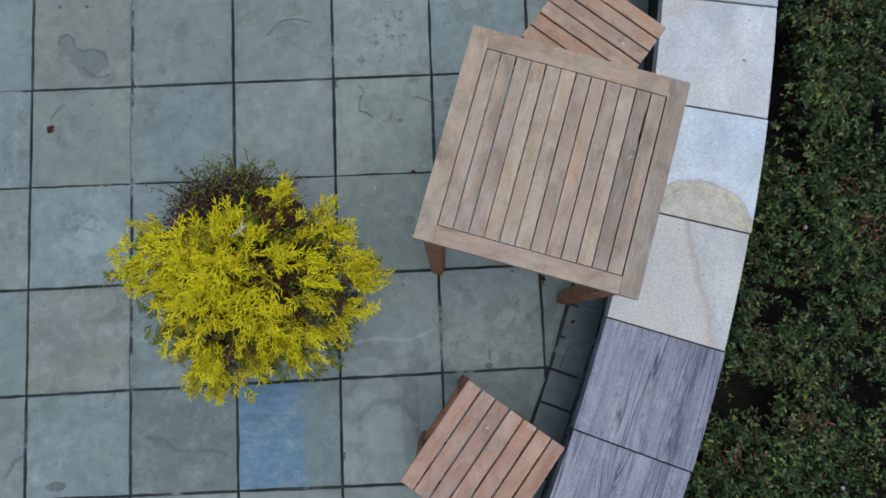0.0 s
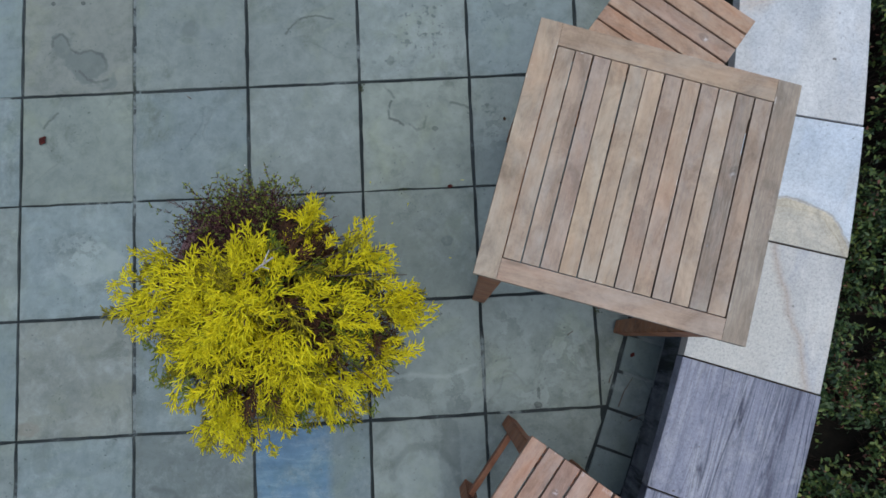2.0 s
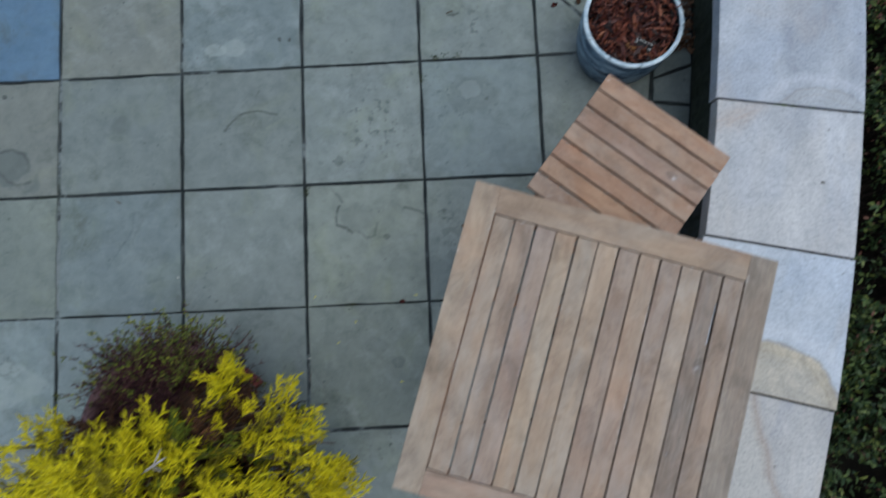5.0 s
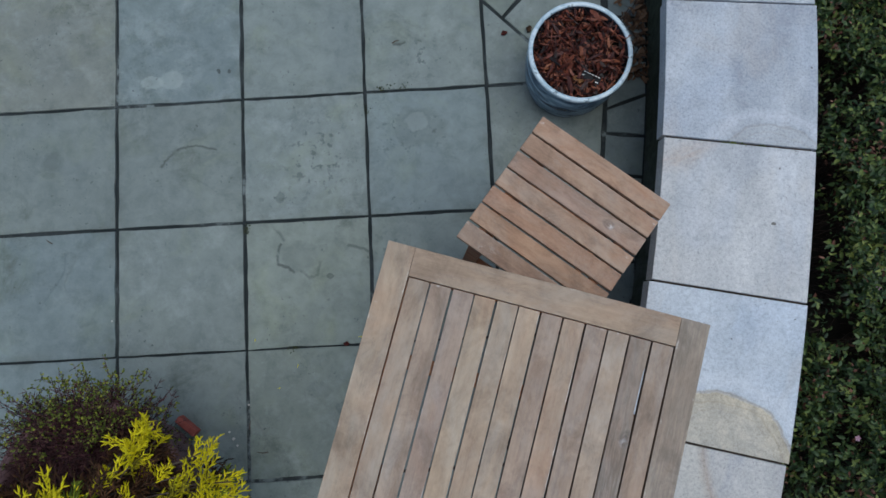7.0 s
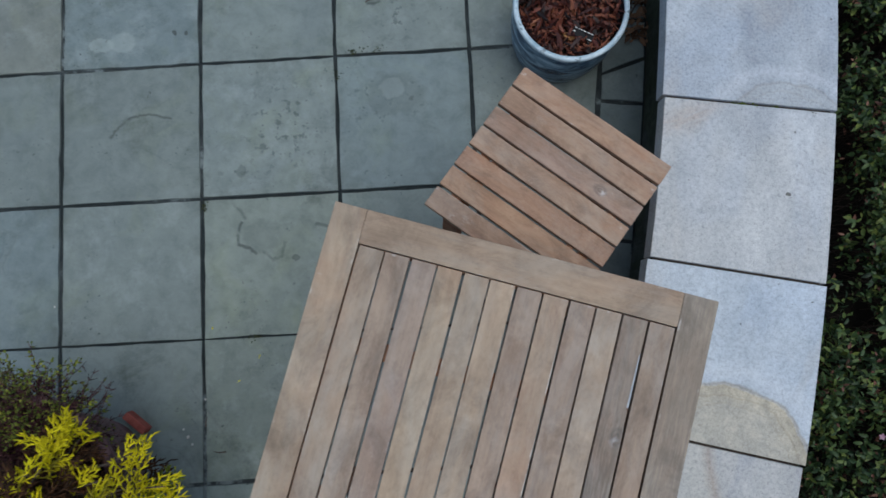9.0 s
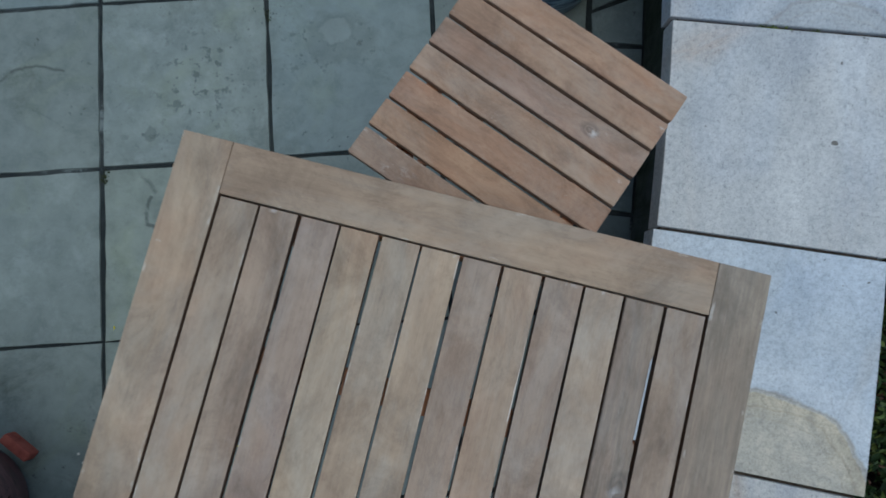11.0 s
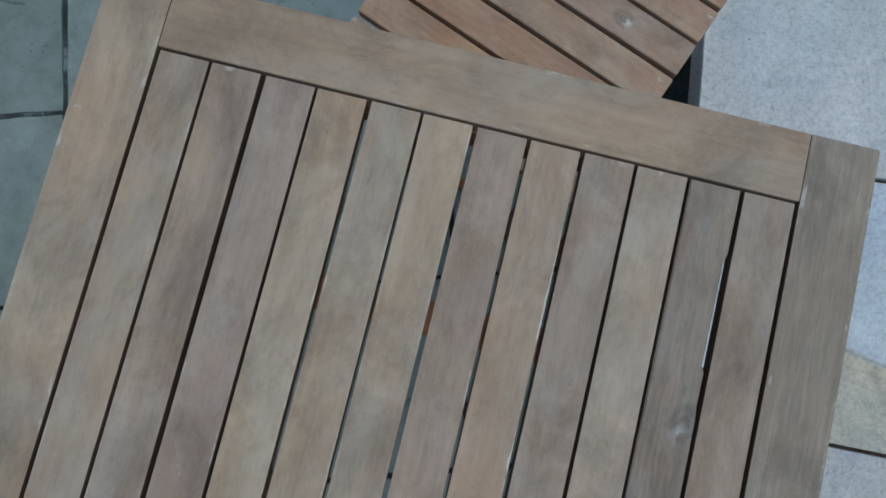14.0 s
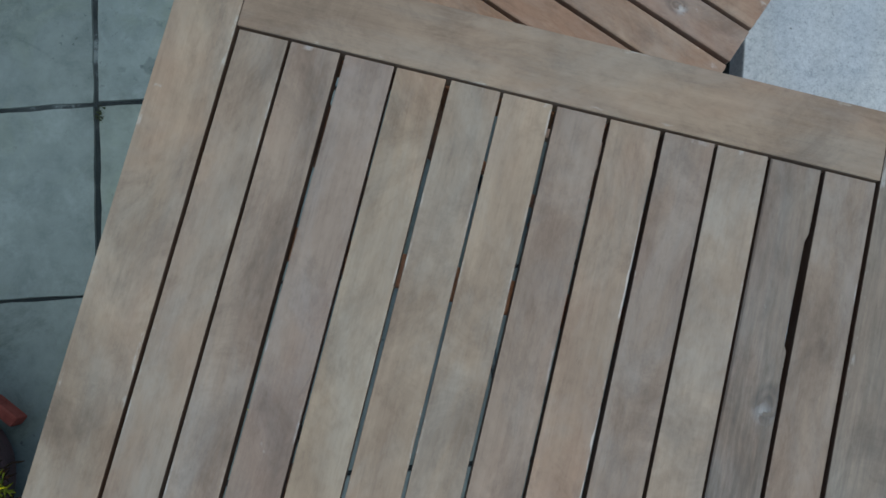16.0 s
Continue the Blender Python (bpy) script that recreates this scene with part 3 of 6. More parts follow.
# flags with clefts, stains and flaking of their own, by column and row of the patio
LINE = 0.0062
MARKED = {
    (7, 10): bluestone("bluestone_stepped_cleft", lines=(
        (0.6, LINE, PITCH_DARK, ((-1.728, 1.257), (-1.729, 1.296), (-1.69, 1.314), (-1.668, 1.289), (-1.654, 1.247), (-1.614, 1.226), (-1.57, 1.235), (-1.525, 1.22), (-1.503, 1.192), (-1.503, 1.159))),
        (0.55, LINE, PITCH_DARK, ((-1.613, 1.149), (-1.58, 1.112), (-1.541, 1.097), (-1.496, 1.107))), (0.5, 0.009, SHADE, ((-1.514, 1.064), (-1.475, 1.09), (-1.471, 1.122)))),
        blots=((-1.69, 1.265, 0.05, 0.055, 0.6, 0, SHADE), (-1.58, 1.17, 0.10, 0.075, 0.75, 0, SHADE), (-1.49, 1.09, 0.035, 0.035, 0.5, 0, SHADE), (-1.728, 1.449, 0.010, 0.010, 0.9, 0, PITCH_DARK), (-1.603, 1.445, 0.011, 0.009, 0.9, 0, PITCH_DARK))),
    (8, 10): bluestone("bluestone_spot", blots=((-1.149, 1.315, 0.042, 0.038, 0.7, 0.2, SHADE), (-1.165, 1.265, 0.025, 0.015, 0.4, 0, SHADE))),
    (9, 10): bluestone("bluestone_hooked_crack", lines=((0.85, 0.0045, PITCH_DARK, ((-0.757, 1.276), (-0.725, 1.317), (-0.685, 1.341), (-0.626, 1.352), (-0.552, 1.336))), (0.35, 0.009, SHADE, ((-0.64, 1.28), (-0.60, 1.29), (-0.56, 1.31))),
        (0.5, 0.008, SHADE, ((-0.881, 1.44), (-0.846, 1.448), (-0.82, 1.47))))),
    (10, 10): bluestone("bluestone_spotted", spotted=((-0.18, 1.29, 0.17, 0.22), (-0.33, 1.14, 0.08, 0.06)), blots=((-0.317, 1.145, 0.02, 0.025, 0.6, 0, SHADE),)),
    (11, 10): bluestone("bluestone_pale_ring", blots=((0.205, 1.385, 0.10, 0.085, 0.35, 0, SHADE), (0.20, 1.405, 0.045, 0.042, 0.22, 0.1, LIGHT)), spotted=((0.12, 1.36, 0.10, 0.12), (0.27, 1.37, 0.06, 0.08))),
    (7, 9): bluestone("bluestone_scratched", lines=((0.7, 0.005, PITCH_DARK, ((-1.753, 0.91), (-1.738, 0.936), (-1.7, 0.97))), (0.5, 0.006, PITCH_DARK, ((-1.702, 1.043), (-1.683, 1.029))))),
    (10, 9): bluestone("bluestone_cleft", lines=((0.8, LINE, PITCH_DARK, ((-0.321, 0.967), (-0.33, 0.94), (-0.334, 0.894), (-0.297, 0.882), (-0.277, 0.865))), (0.45, 0.006, PITCH_DARK, ((-0.25, 0.867), (-0.22, 0.841), (-0.188, 0.851), (-0.181, 0.894))),
        (0.55, 0.005, PITCH_DARK, ((-0.346, 1.031), (-0.32, 1.002), (-0.308, 0.98))), (0.6, 0.006, PITCH_DARK, ((-0.072, 0.953), (-0.02, 0.935), (0.002, 0.923)))), blots=((-0.25, 0.92, 0.07, 0.06, 0.28, 0, SHADE), (-0.145, 0.845, 0.013, 0.012, 0.6, 0, PITCH_DARK))),
    (11, 9): bluestone("bluestone_flaked", flaked=((0.12, 0.83, 0.10, 0.12),), spotted=((0.08, 0.90, 0.08, 0.12),)),
    (10, 8): bluestone("bluestone_stain", blots=((-0.117, 0.373, 0.026, 0.024, 0.6, 0.1, SHADE), (-0.20, 0.44, 0.05, 0.03, 0.3, 0, SHADE))),
    (7, 8): bluestone("bluestone_dappled", flaked=((-1.62, 0.40, 0.16, 0.10),), blots=((-1.62, 0.42, 0.10, 0.05, 0.35, 0, SHADE), (-1.55, 0.34, 0.14, 0.09, 0.4, 0, LIGHT))),
    (7, 7): bluestone("bluestone_tan", blots=((-1.66, -0.18, 0.10, 0.04, 0.25, 0, SHADE), (-1.42, 0.06, 0.03, 0.03, 0.5, 0, SHADE), (-1.79, -0.30, 0.05, 0.03, 0.4, 0, (0.17, 0.14, 0.12)))),
    (10, 7): bluestone("bluestone_worn", flaked=((-0.09, -0.22, 0.09, 0.10), (-0.30, -0.20, 0.16, 0.07)), lines=((0.5, 0.009, LIGHT, ((-0.41, -0.18), (-0.28, -0.155), (-0.14, -0.17), (-0.03, -0.13))),), blots=((-0.10, -0.28, 0.05, 0.05, 0.5, 0, SHADE),)),
    (11, 7): bluestone("bluestone_peeled", flaked=((0.33, -0.08, 0.14, 0.15), (0.12, 0.03, 0.10, 0.09), (0.25, -0.26, 0.17, 0.06)), blots=((0.219, -0.245, 0.008, 0.03, 0.8, 0, PITCH_DARK), (0.216, -0.296, 0.016, 0.012, 0.9, 0, PITCH_DARK))),
    (10, 6): bluestone("bluestone_ringed", blots=((-0.14, -0.52, 0.045, 0.24, 0.5, 0, SHADE), (-0.245, -0.56, 0.105, 0.115, 0.3, 0, LIGHT), (-0.436, -0.661, 0.008, 0.018, 0.95, 0, (0.01, 0.01, 0.01))),
        lines=((0.5, 0.016, SHADE, ((-0.371, -0.548), (-0.357, -0.488), (-0.306, -0.441), (-0.231, -0.427), (-0.169, -0.453), (-0.121, -0.521), (-0.111, -0.583))), (0.5, 0.012, SHADE, ((-0.43, -0.40), (-0.38, -0.36))))),
    (8, 6): bluestone("bluestone_wavy_seam", lines=((0.4, 0.012, PITCH_DARK, ((-1.299, -0.547), (-1.225, -0.562), (-1.2, -0.588), (-1.176, -0.608), (-1.089, -0.616), (-1.015, -0.614), (-0.954, -0.634))),)),
    (7, 6): bluestone("bluestone_clouded", blots=((-1.60, -0.44, 0.12, 0.05, 0.4, 0.1, (0.12, 0.15, 0.165)), (-1.74, -0.42, 0.03, 0.06, 0.3, 0, SHADE), (-1.69, -0.74, 0.05, 0.02, 0.7, 0, PITCH_DARK))),
    (6, 6): bluestone("bluestone_curved_crack", lines=((0.55, 0.008, PITCH_DARK, ((-1.839, -0.605), (-1.875, -0.633), (-1.909, -0.691))),), blots=((-2.0, -0.45, 0.16, 0.10, 0.4, 0, SHADE),)),
    (9, 11): bluestone("bluestone_pale_whorl", blots=((-0.79, 1.60, 0.05, 0.03, 0.5, 0, LIGHT), (-0.72, 1.61, 0.05, 0.035, 0.4, 0, LIGHT), (-0.538, 1.635, 0.008, 0.008, 0.95, 0, PITCH_DARK), (-0.499, 1.635, 0.007, 0.007, 0.95, 0, PITCH_DARK))),
    (11, 11): bluestone("bluestone_nicked", lines=((0.8, 0.006, PITCH_DARK, ((0.125, 1.709), (0.15, 1.712), (0.164, 1.722))),), spotted=((0.22, 1.66, 0.10, 0.13),)),
    (9, 6): bluestone("bluestone_two_tone", True),
}
TEAK = wood("weathered_teak", (0.25, 0.188, 0.145), (0.36, 0.277, 0.213), (0.475, 0.372, 0.285), grey=0.36, wear=(0.5, 0.0272))
STILE_GREY = wood("greyed_teak", (0.25, 0.198, 0.157), (0.345, 0.278, 0.222), (0.44, 0.362, 0.29), grey=0.3, pink=0.35, wear=(0.5, 0.0272), weathered=(0.0, 0.9, 0.38))
SLAT_TEAK = wood("weathered_teak_slat", (0.25, 0.188, 0.145), (0.36, 0.277, 0.213), (0.475, 0.372, 0.285), grey=0.42, pink=0.45, wear=(0.284, 0.0212))
SLAT_SPLIT = wood("weathered_teak_splintered", (0.25, 0.188, 0.145), (0.36, 0.277, 0.213), (0.475, 0.372, 0.285), splintered=(0.0207, -0.22, 0.16))
TEAK_KNOT = wood("weathered_teak_knotted", (0.225, 0.18, 0.145), (0.305, 0.245, 0.195), (0.385, 0.315, 0.25), knots=((-0.080, 0.013, 0.0095), (0.12, -0.012, 0.004)), weathered=(0.0, 0.29, 0.55))
SEAT_WOOD = wood("seat_hardwood", (0.235, 0.15, 0.108), (0.355, 0.236, 0.168), (0.45, 0.322, 0.236), grey=0.36, pink=0.5, wear=(0.188, 0.0235), scuffed=0.4)
SEAT_KNOT = wood("seat_hardwood_knotted", (0.215, 0.145, 0.105), (0.315, 0.22, 0.165), (0.40, 0.295, 0.225), knots=((0.1, 0.0, 0.009),), grey=0.35)
LEG_WOOD = wood("oiled_leg_hardwood", (0.17, 0.065, 0.03), (0.32, 0.135, 0.062), (0.45, 0.215, 0.105), grey=0.12)
DARK_SIDE = wood("dark_brown_side", (0.08, 0.046, 0.030), (0.13, 0.078, 0.052), (0.20, 0.125, 0.085), grey=0.1)
WALL_STONE = stained_wall()
# Soil set near black: the deep shade under the hedge is in its colour.
SHADED_SOIL = plain("soil", (0.005, 0.005, 0.004), (0.015, 0.012, 0.009), 30, 0.95, 0.8, 0.01)
LAWN = plain("far_ground", (0.03, 0.05, 0.02), (0.08, 0.11, 0.045), 3, 0.95, 0.5, 0.02)


# ---- building helpers ----
def part(name, bm, material, parent=None, label="", smooth=False):
    """One bmesh as one mesh object, under a thing, a part, or at top level."""
    me = bpy.data.meshes.new(name)
    bm.to_mesh(me)
    bm.free()
    return part_mesh(name, me, material, parent, label, smooth)


def part_mesh(name, me, material, parent=None, label="", smooth=False):
    if not me.materials:
        me.materials.append(material)
        if smooth:
            me.polygons.foreach_set("use_smooth", [True] * len(me.polygons))
    ob = new(name, me)
    ob.parent = parent
    return tagged(ob, label)


def mesh_from(name, verts, faces):
    me = bpy.data.meshes.new(name)
    me.from_pydata(verts, [], faces)
    me.update()
    return me


def board(length, width, height, bevel=0.003, segments=2):
    """A board along x with rounded edges, its origin in its middle."""
    bm = bmesh.new()
    bmesh.ops.create_cube(bm, size=1)
    bmesh.ops.scale(bm, vec=(length, width, height), verts=bm.verts)
    bmesh.ops.bevel(bm, geom=bm.edges[:], offset=bevel, segments=segments, affect="EDGES", profile=0.6)
    return bm


def mesh_of(name, bm):
    me = bpy.data.meshes.new(name)
    bm.to_mesh(me)
    bm.free()
    return me


def lathe(profile, steps=56):
    """A turned body round z from (radius, height) pairs."""
    bm = bmesh.new()
    rings = []
    for r, z in profile:
        rings.append([bm.verts.new((r * math.cos(2 * math.pi * k / steps), r * math.sin(2 * math.pi * k / steps), z)) for k in range(steps)])
    for a, b in zip(rings, rings[1:]):
        for k in range(steps):
            bm.faces.new((a[k], a[(k + 1) % steps], b[(k + 1) % steps], b[k]))
    return bm


def tapered(points, radii, sides=5):
    """A bent, tapered stem through points."""
    bm = bmesh.new()
    rings = []
    for k, p in enumerate(points):
        ahead = (Vector(points[min(k + 1, len(points) - 1)]) - Vector(points[max(k - 1, 0)])).normalized()
        a = ahead.orthogonal().normalized()
        b = ahead.cross(a)
        rings.append([bm.verts.new(Vector(p) + radii[k] * (math.cos(2 * math.pi * s / sides) * a + math.sin(2 * math.pi * s / sides) * b)) for s in range(sides)])
    for a, b in zip(rings, rings[1:]):
        for s in range(sides):
            bm.faces.new((a[s], a[(s + 1) % sides], b[(s + 1) % sides], b[s]))
    bm.faces.new(rings[-1])
    bm.faces.new(rings[0][::-1])
    return bm


def spikes(starts, ends, widths):
    """Many thin three-sided tapered needles as one vertex and face array."""
    starts, ends, widths = np.asarray(starts, float), np.asarray(ends, float), np.asarray(widths, float)
    way = ends - starts
    side = np.cross(way, np.where(np.abs(way[:, 2:3]) < 0.8 * np.linalg.norm(way, axis=1, keepdims=True), (0, 0, 1.0), (1.0, 0, 0)))
    side /= np.linalg.norm(side, axis=1, keepdims=True) + 1e-9
    up = np.cross(side, way)
    up /= np.linalg.norm(up, axis=1, keepdims=True) + 1e-9
    w = widths[:, None]
    v = np.stack([starts + side * w, starts - side * w, starts + up * w * 0.9, ends + side * w * 0.35, ends - side * w * 0.35, ends + up * w * 0.3], 1)
    base = 6 * np.arange(len(v))[:, None]
    f = np.concatenate([base + (0, 1, 4), base + (0, 4, 3), base + (1, 2, 5), base + (1, 5, 4), base + (2, 0, 3), base + (2, 3, 5), base + (3, 4, 5)])
    return v.reshape(-1, 3), f


def threads(a, b, c, widths):
    """Many bent three-sided threads, each through three points, with blunt tips."""
    a, b, c, widths = (np.asarray(q, float) for q in (a, b, c, widths))
    way = c - a
    side = np.cross(way, np.where(np.abs(way[:, 2:3]) < 0.8 * np.linalg.norm(way, axis=1, keepdims=True), (0, 0, 1.0), (1.0, 0, 0)))
    side /= np.linalg.norm(side, axis=1, keepdims=True) + 1e-9
    up = np.cross(side, way)
    up /= np.linalg.norm(up, axis=1, keepdims=True) + 1e-9
    w = widths[:, None]
    rows = []
    for p, k in ((a, 0.9), (b, 1.0), (c, 0.42)):
        rows += [p + side * w * k, p - side * w * k, p + up * w * k]
    v = np.stack(rows, 1)
    base = 9 * np.arange(len(v))[:, None]
    f = []
    for r in (0, 3):
        for s in range(3):
            q = (s + 1) % 3
            f += [base + (r + s, r + q, r + 3 + q), base + (r + s, r + 3 + q, r + 3 + s)]
    f.append(base + (6, 7, 8))
    return v.reshape(-1, 3), np.concatenate(f)


def leaves(roots, ways, ups, lengths, breadth=0.5, fold=0.18, droop=0.15):
    """Many folded leaves: a root, a way, a normal and a length each."""
    ways = ways / np.linalg.norm(ways, axis=1, keepdims=True)
    side = np.cross(ups, ways)
    side /= np.linalg.norm(side, axis=1, keepdims=True) + 1e-9
    up = np.cross(ways, side)
    L = lengths[:, None]
    b = breadth / 2
    v = np.stack([roots, roots + L * (0.5 * ways), roots + L * (ways - droop * up),
                  roots + L * (0.28 * ways + b * 0.85 * side + fold * 0.5 * up), roots + L * (0.66 * ways + b * 0.8 * side + fold * 0.35 * up),
                  roots + L * (0.28 * ways - b * 0.85 * side + fold * 0.5 * up), roots + L * (0.66 * ways - b * 0.8 * side + fold * 0.35 * up)], 1)
    base = 7 * np.arange(len(v))[:, None]
    f = np.concatenate([base + (0, 1, 3), base + (3, 1, 4), base + (4, 1, 2), base + (0, 5, 1), base + (5, 6, 1), base + (6, 2, 1)])
    return v.reshape(-1, 3), f


def fast_mesh(name, v, f):
    """A triangle mesh from arrays."""
    me = bpy.data.meshes.new(name)
    me.vertices.add(len(v))
    me.vertices.foreach_set("co", np.asarray(v, np.float32).ravel())
    me.loops.add(3 * len(f))
    me.loops.foreach_set("vertex_index", np.asarray(f, np.int32).ravel())
    me.polygons.add(len(f))
    me.polygons.foreach_set("loop_start", np.arange(0, 3 * len(f), 3, dtype=np.int32))
    me.update()
    me.validate()
    return me


# ---- setting: ground, curved seat wall ----
CX, CY, R_IN, R_OUT, STEP, FIRST = -6.3, 2.25, 7.324, 7.789, 3.43, -22.12
WALL_TOP, SLAB = 0.449, 0.058
FACE = R_IN + 0.085
BORDER = FACE - 0.155


def polar(r, degrees_, z=0.0):
    return Vector((CX + r * math.cos(radians(degrees_)), CY + r * math.sin(radians(degrees_)), z))


def ring_wall(name, r0, r1, z0, z1, a0, a1, steps, material):
    bm = bmesh.new()
    rows = []
    for k in range(steps + 1):
        a = a0 + (a1 - a0) * k / steps
        rows.append([bm.verts.new(polar(r, a, z)) for r, z in ((r0, z0), (r0, z1), (r1, z1), (r1, z0))])
    for p, q in zip(rows, rows[1:]):
        for s in range(4):
            bm.faces.new((p[s], q[s], q[(s + 1) % 4], p[(s + 1) % 4]))
    bm.faces.new(rows[0][::-1])
    bm.faces.new(rows[-1])
    bmesh.ops.recalc_face_normals(bm, faces=bm.faces)
    return part(name, bm, material)


bm = bmesh.new()
bmesh.ops.create_grid(bm, x_segments=2, y_segments=2, size=600)
bmesh.ops.translate(bm, vec=(0, 0, -0.06), verts=bm.verts)
tagged(part("ground", bm, LAWN), "green grassy ground reaching away round the patio", "ground", kind="structure")

bed = ring_wall("planting_bed", R_OUT - 0.08, R_OUT + 3.2, -0.05, -0.01, -48, 26, 40, SHADED_SOIL)
tagged(bed, "bare planting bed soil under the hedge, shade in its colour", "soil", kind="structure")
wall = ring_wall("wall_seat", FACE, R_OUT - 0.03, -0.05, WALL_TOP - SLAB, -48, 26, 60, WALL_STONE)
tagged(wall, "low curved dark stone seat wall beside the patio", "wall", kind="structure")

wall_bed = ring_wall("mortar", R_IN + 0.012, R_OUT - 0.012, WALL_TOP - 0.05, WALL_TOP - 0.010, -47.9, 25.9, 60, plain("coping_mortar", (0.012, 0.010, 0.009), (0.07, 0.055, 0.045), 40, 0.95, 0.6, 0.003))
wall_bed.parent = wall

COPING = {
    "white": coping("coping_white_sandstone", "white", None, 0.14),
    "blushed": coping("coping_blushed_sandstone", "white", None, 0.14, (), (-0.165, 0.170, 0.135, 0.045)),
    "pale": coping("coping_pale_sandstone", "pale"),
    "seamed": coping("coping_seamed_sandstone", "pale", None, 0.14, ((-0.02, 0.23), (0.009, 0.143), (0.034, 0.093), (0.081, -0.005), (0.132, -0.103), (0.176, -0.225))),
    "cool": coping("coping_cool_sandstone", "cool", None, 0.4),
    "veined": coping("coping_veined_sandstone", "veined"),
    "sand_arc": coping("coping_sand_arc", "sky", (0.030, -0.288, 0.226, 0.9, (0.47, 0.405, 0.30), 0.6), 0.12),
    "ring_arc": coping("coping_ring_arc", "cool", (0.09, -0.362, 0.198, 0.35, (0.47, 0.47, 0.465), 0.3), 0.36),
}


def coping_slab(k, kind):
    """One curved slab, local x outwards and y along the wall."""
    a0, a1 = FIRST + STEP * k, FIRST + STEP * (k + 1)
    rng = random.Random(k + 50)
    gap = 0.0027 + rng.uniform(-0.0006, 0.0008)
    mid = (a0 + a1) / 2
    rm = (R_IN + R_OUT) / 2
    bm = bmesh.new()
    steps = 8
    din, dout = rng.uniform(-0.004, 0.004), rng.uniform(-0.005, 0.005)

    def ring(inset, z):
        g = gap + inset
        pts = []
        for r, order in ((R_IN + din + inset, range(steps + 1)), (R_OUT + dout - inset, range(steps, -1, -1))):
            for s in order:
                a = radians((a0 - mid) + (a1 - a0) * s / steps)
                edge = math.degrees(g / r)
                a = min(max(a, radians(a0 - mid + edge)), radians(a1 - mid - edge))
                pts.append(bm.verts.new((r * math.cos(a) - rm, r * math.sin(a), z + rng.uniform(-0.0006, 0.0006))))
        return pts

    rings = [ring(0.004, -SLAB), ring(0, -SLAB + 0.004), ring(0, -0.005), ring(0.0007, -0.0010), ring(0.0018, 0)]
    for p, q in zip(rings, rings[1:]):
        for s in range(len(p)):
            bm.faces.new((p[s], p[(s + 1) % len(p)], q[(s + 1) % len(p)], q[s]))
    bm.faces.new(rings[-1])
    bm.faces.new(rings[0][::-1])
    bmesh.ops.recalc_face_normals(bm, faces=bm.faces)
    ob = part("coping_slab", bm, COPING[kind], wall, {"veined": "lavender grey veined coping slab", "sand_arc": "pale slab with a sandy brown arc"}.get(kind, ""))
    ob.matrix_world = Matrix.Translation(polar(rm, mid, WALL_TOP + rng.uniform(-0.001, 0.001))) @ pose(0, 0, 0, rng.uniform(-0.1, 0.1), rng.uniform(-0.1, 0.1), mid)


KINDS = {-1: "veined", 0: "veined", 1: "seamed", 2: "sand_arc", 3: "blushed", 4: "ring_arc", 5: "cool"}
for k in range(-7, 14):
    coping_slab(k, KINDS.get(k, ("white", "cool", "pale", "veined")[k % 4]))

# ---- bar table ----
TABLE_H, HALF, SLAT_T = 0.975, 0.3475, 0.014
table = tagged(new("bar_table"), "square weathered teak slatted bar table on bluestone", "table")
table.matrix_world = pose(0.3670, 0.3907, 0, 0, 0, -17.7)


def put(ob, x, y, z, rx=0, ry=0, rz=0, tint=None):
    ob.matrix_local = pose(x, y, z, rx, ry, rz)
    if tint:
        ob.color = (*tint, 1)
    return ob


def darken_sides(me, span):
    """Gives a board's side faces a second, dark brown material; span leaves its far ends out."""
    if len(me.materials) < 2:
        me.materials.append(DARK_SIDE)
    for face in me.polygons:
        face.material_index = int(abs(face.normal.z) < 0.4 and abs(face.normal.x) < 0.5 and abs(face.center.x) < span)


OPEN = 0.580
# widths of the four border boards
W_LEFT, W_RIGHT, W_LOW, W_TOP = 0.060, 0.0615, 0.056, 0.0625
FULL_Y = OPEN + W_LOW + W_TOP
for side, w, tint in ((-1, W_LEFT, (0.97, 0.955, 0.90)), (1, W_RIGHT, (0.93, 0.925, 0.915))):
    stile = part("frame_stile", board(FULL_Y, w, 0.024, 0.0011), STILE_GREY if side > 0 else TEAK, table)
    darken_sides(stile.data, 0.5)
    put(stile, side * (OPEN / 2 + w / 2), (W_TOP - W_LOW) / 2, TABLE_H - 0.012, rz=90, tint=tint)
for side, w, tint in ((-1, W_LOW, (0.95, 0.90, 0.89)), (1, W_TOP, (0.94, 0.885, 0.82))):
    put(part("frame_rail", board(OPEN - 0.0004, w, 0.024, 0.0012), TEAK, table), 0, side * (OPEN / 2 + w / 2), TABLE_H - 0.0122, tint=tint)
PITCH = (OPEN - 0.003) / 12
slat = mesh_of("slat", board(OPEN - 0.005, PITCH - 0.0034, SLAT_T, 0.0009))
SLAT_TINTS = ((0.94, 0.92, 0.88), (0.90, 0.87, 0.86), (0.86, 0.83, 0.86), (1.06, 1.01, 0.90), (1.04, 1.0, 0.92), (1.02, 0.97, 0.89),
              (0.89, 0.84, 0.83), (0.97, 0.91, 0.85), (0.90, 0.85, 0.84), (1.03, 1.0, 0.96), (0.88, 0.87, 0.87), (0.93, 0.89, 0.87))
rng = random.Random(4)


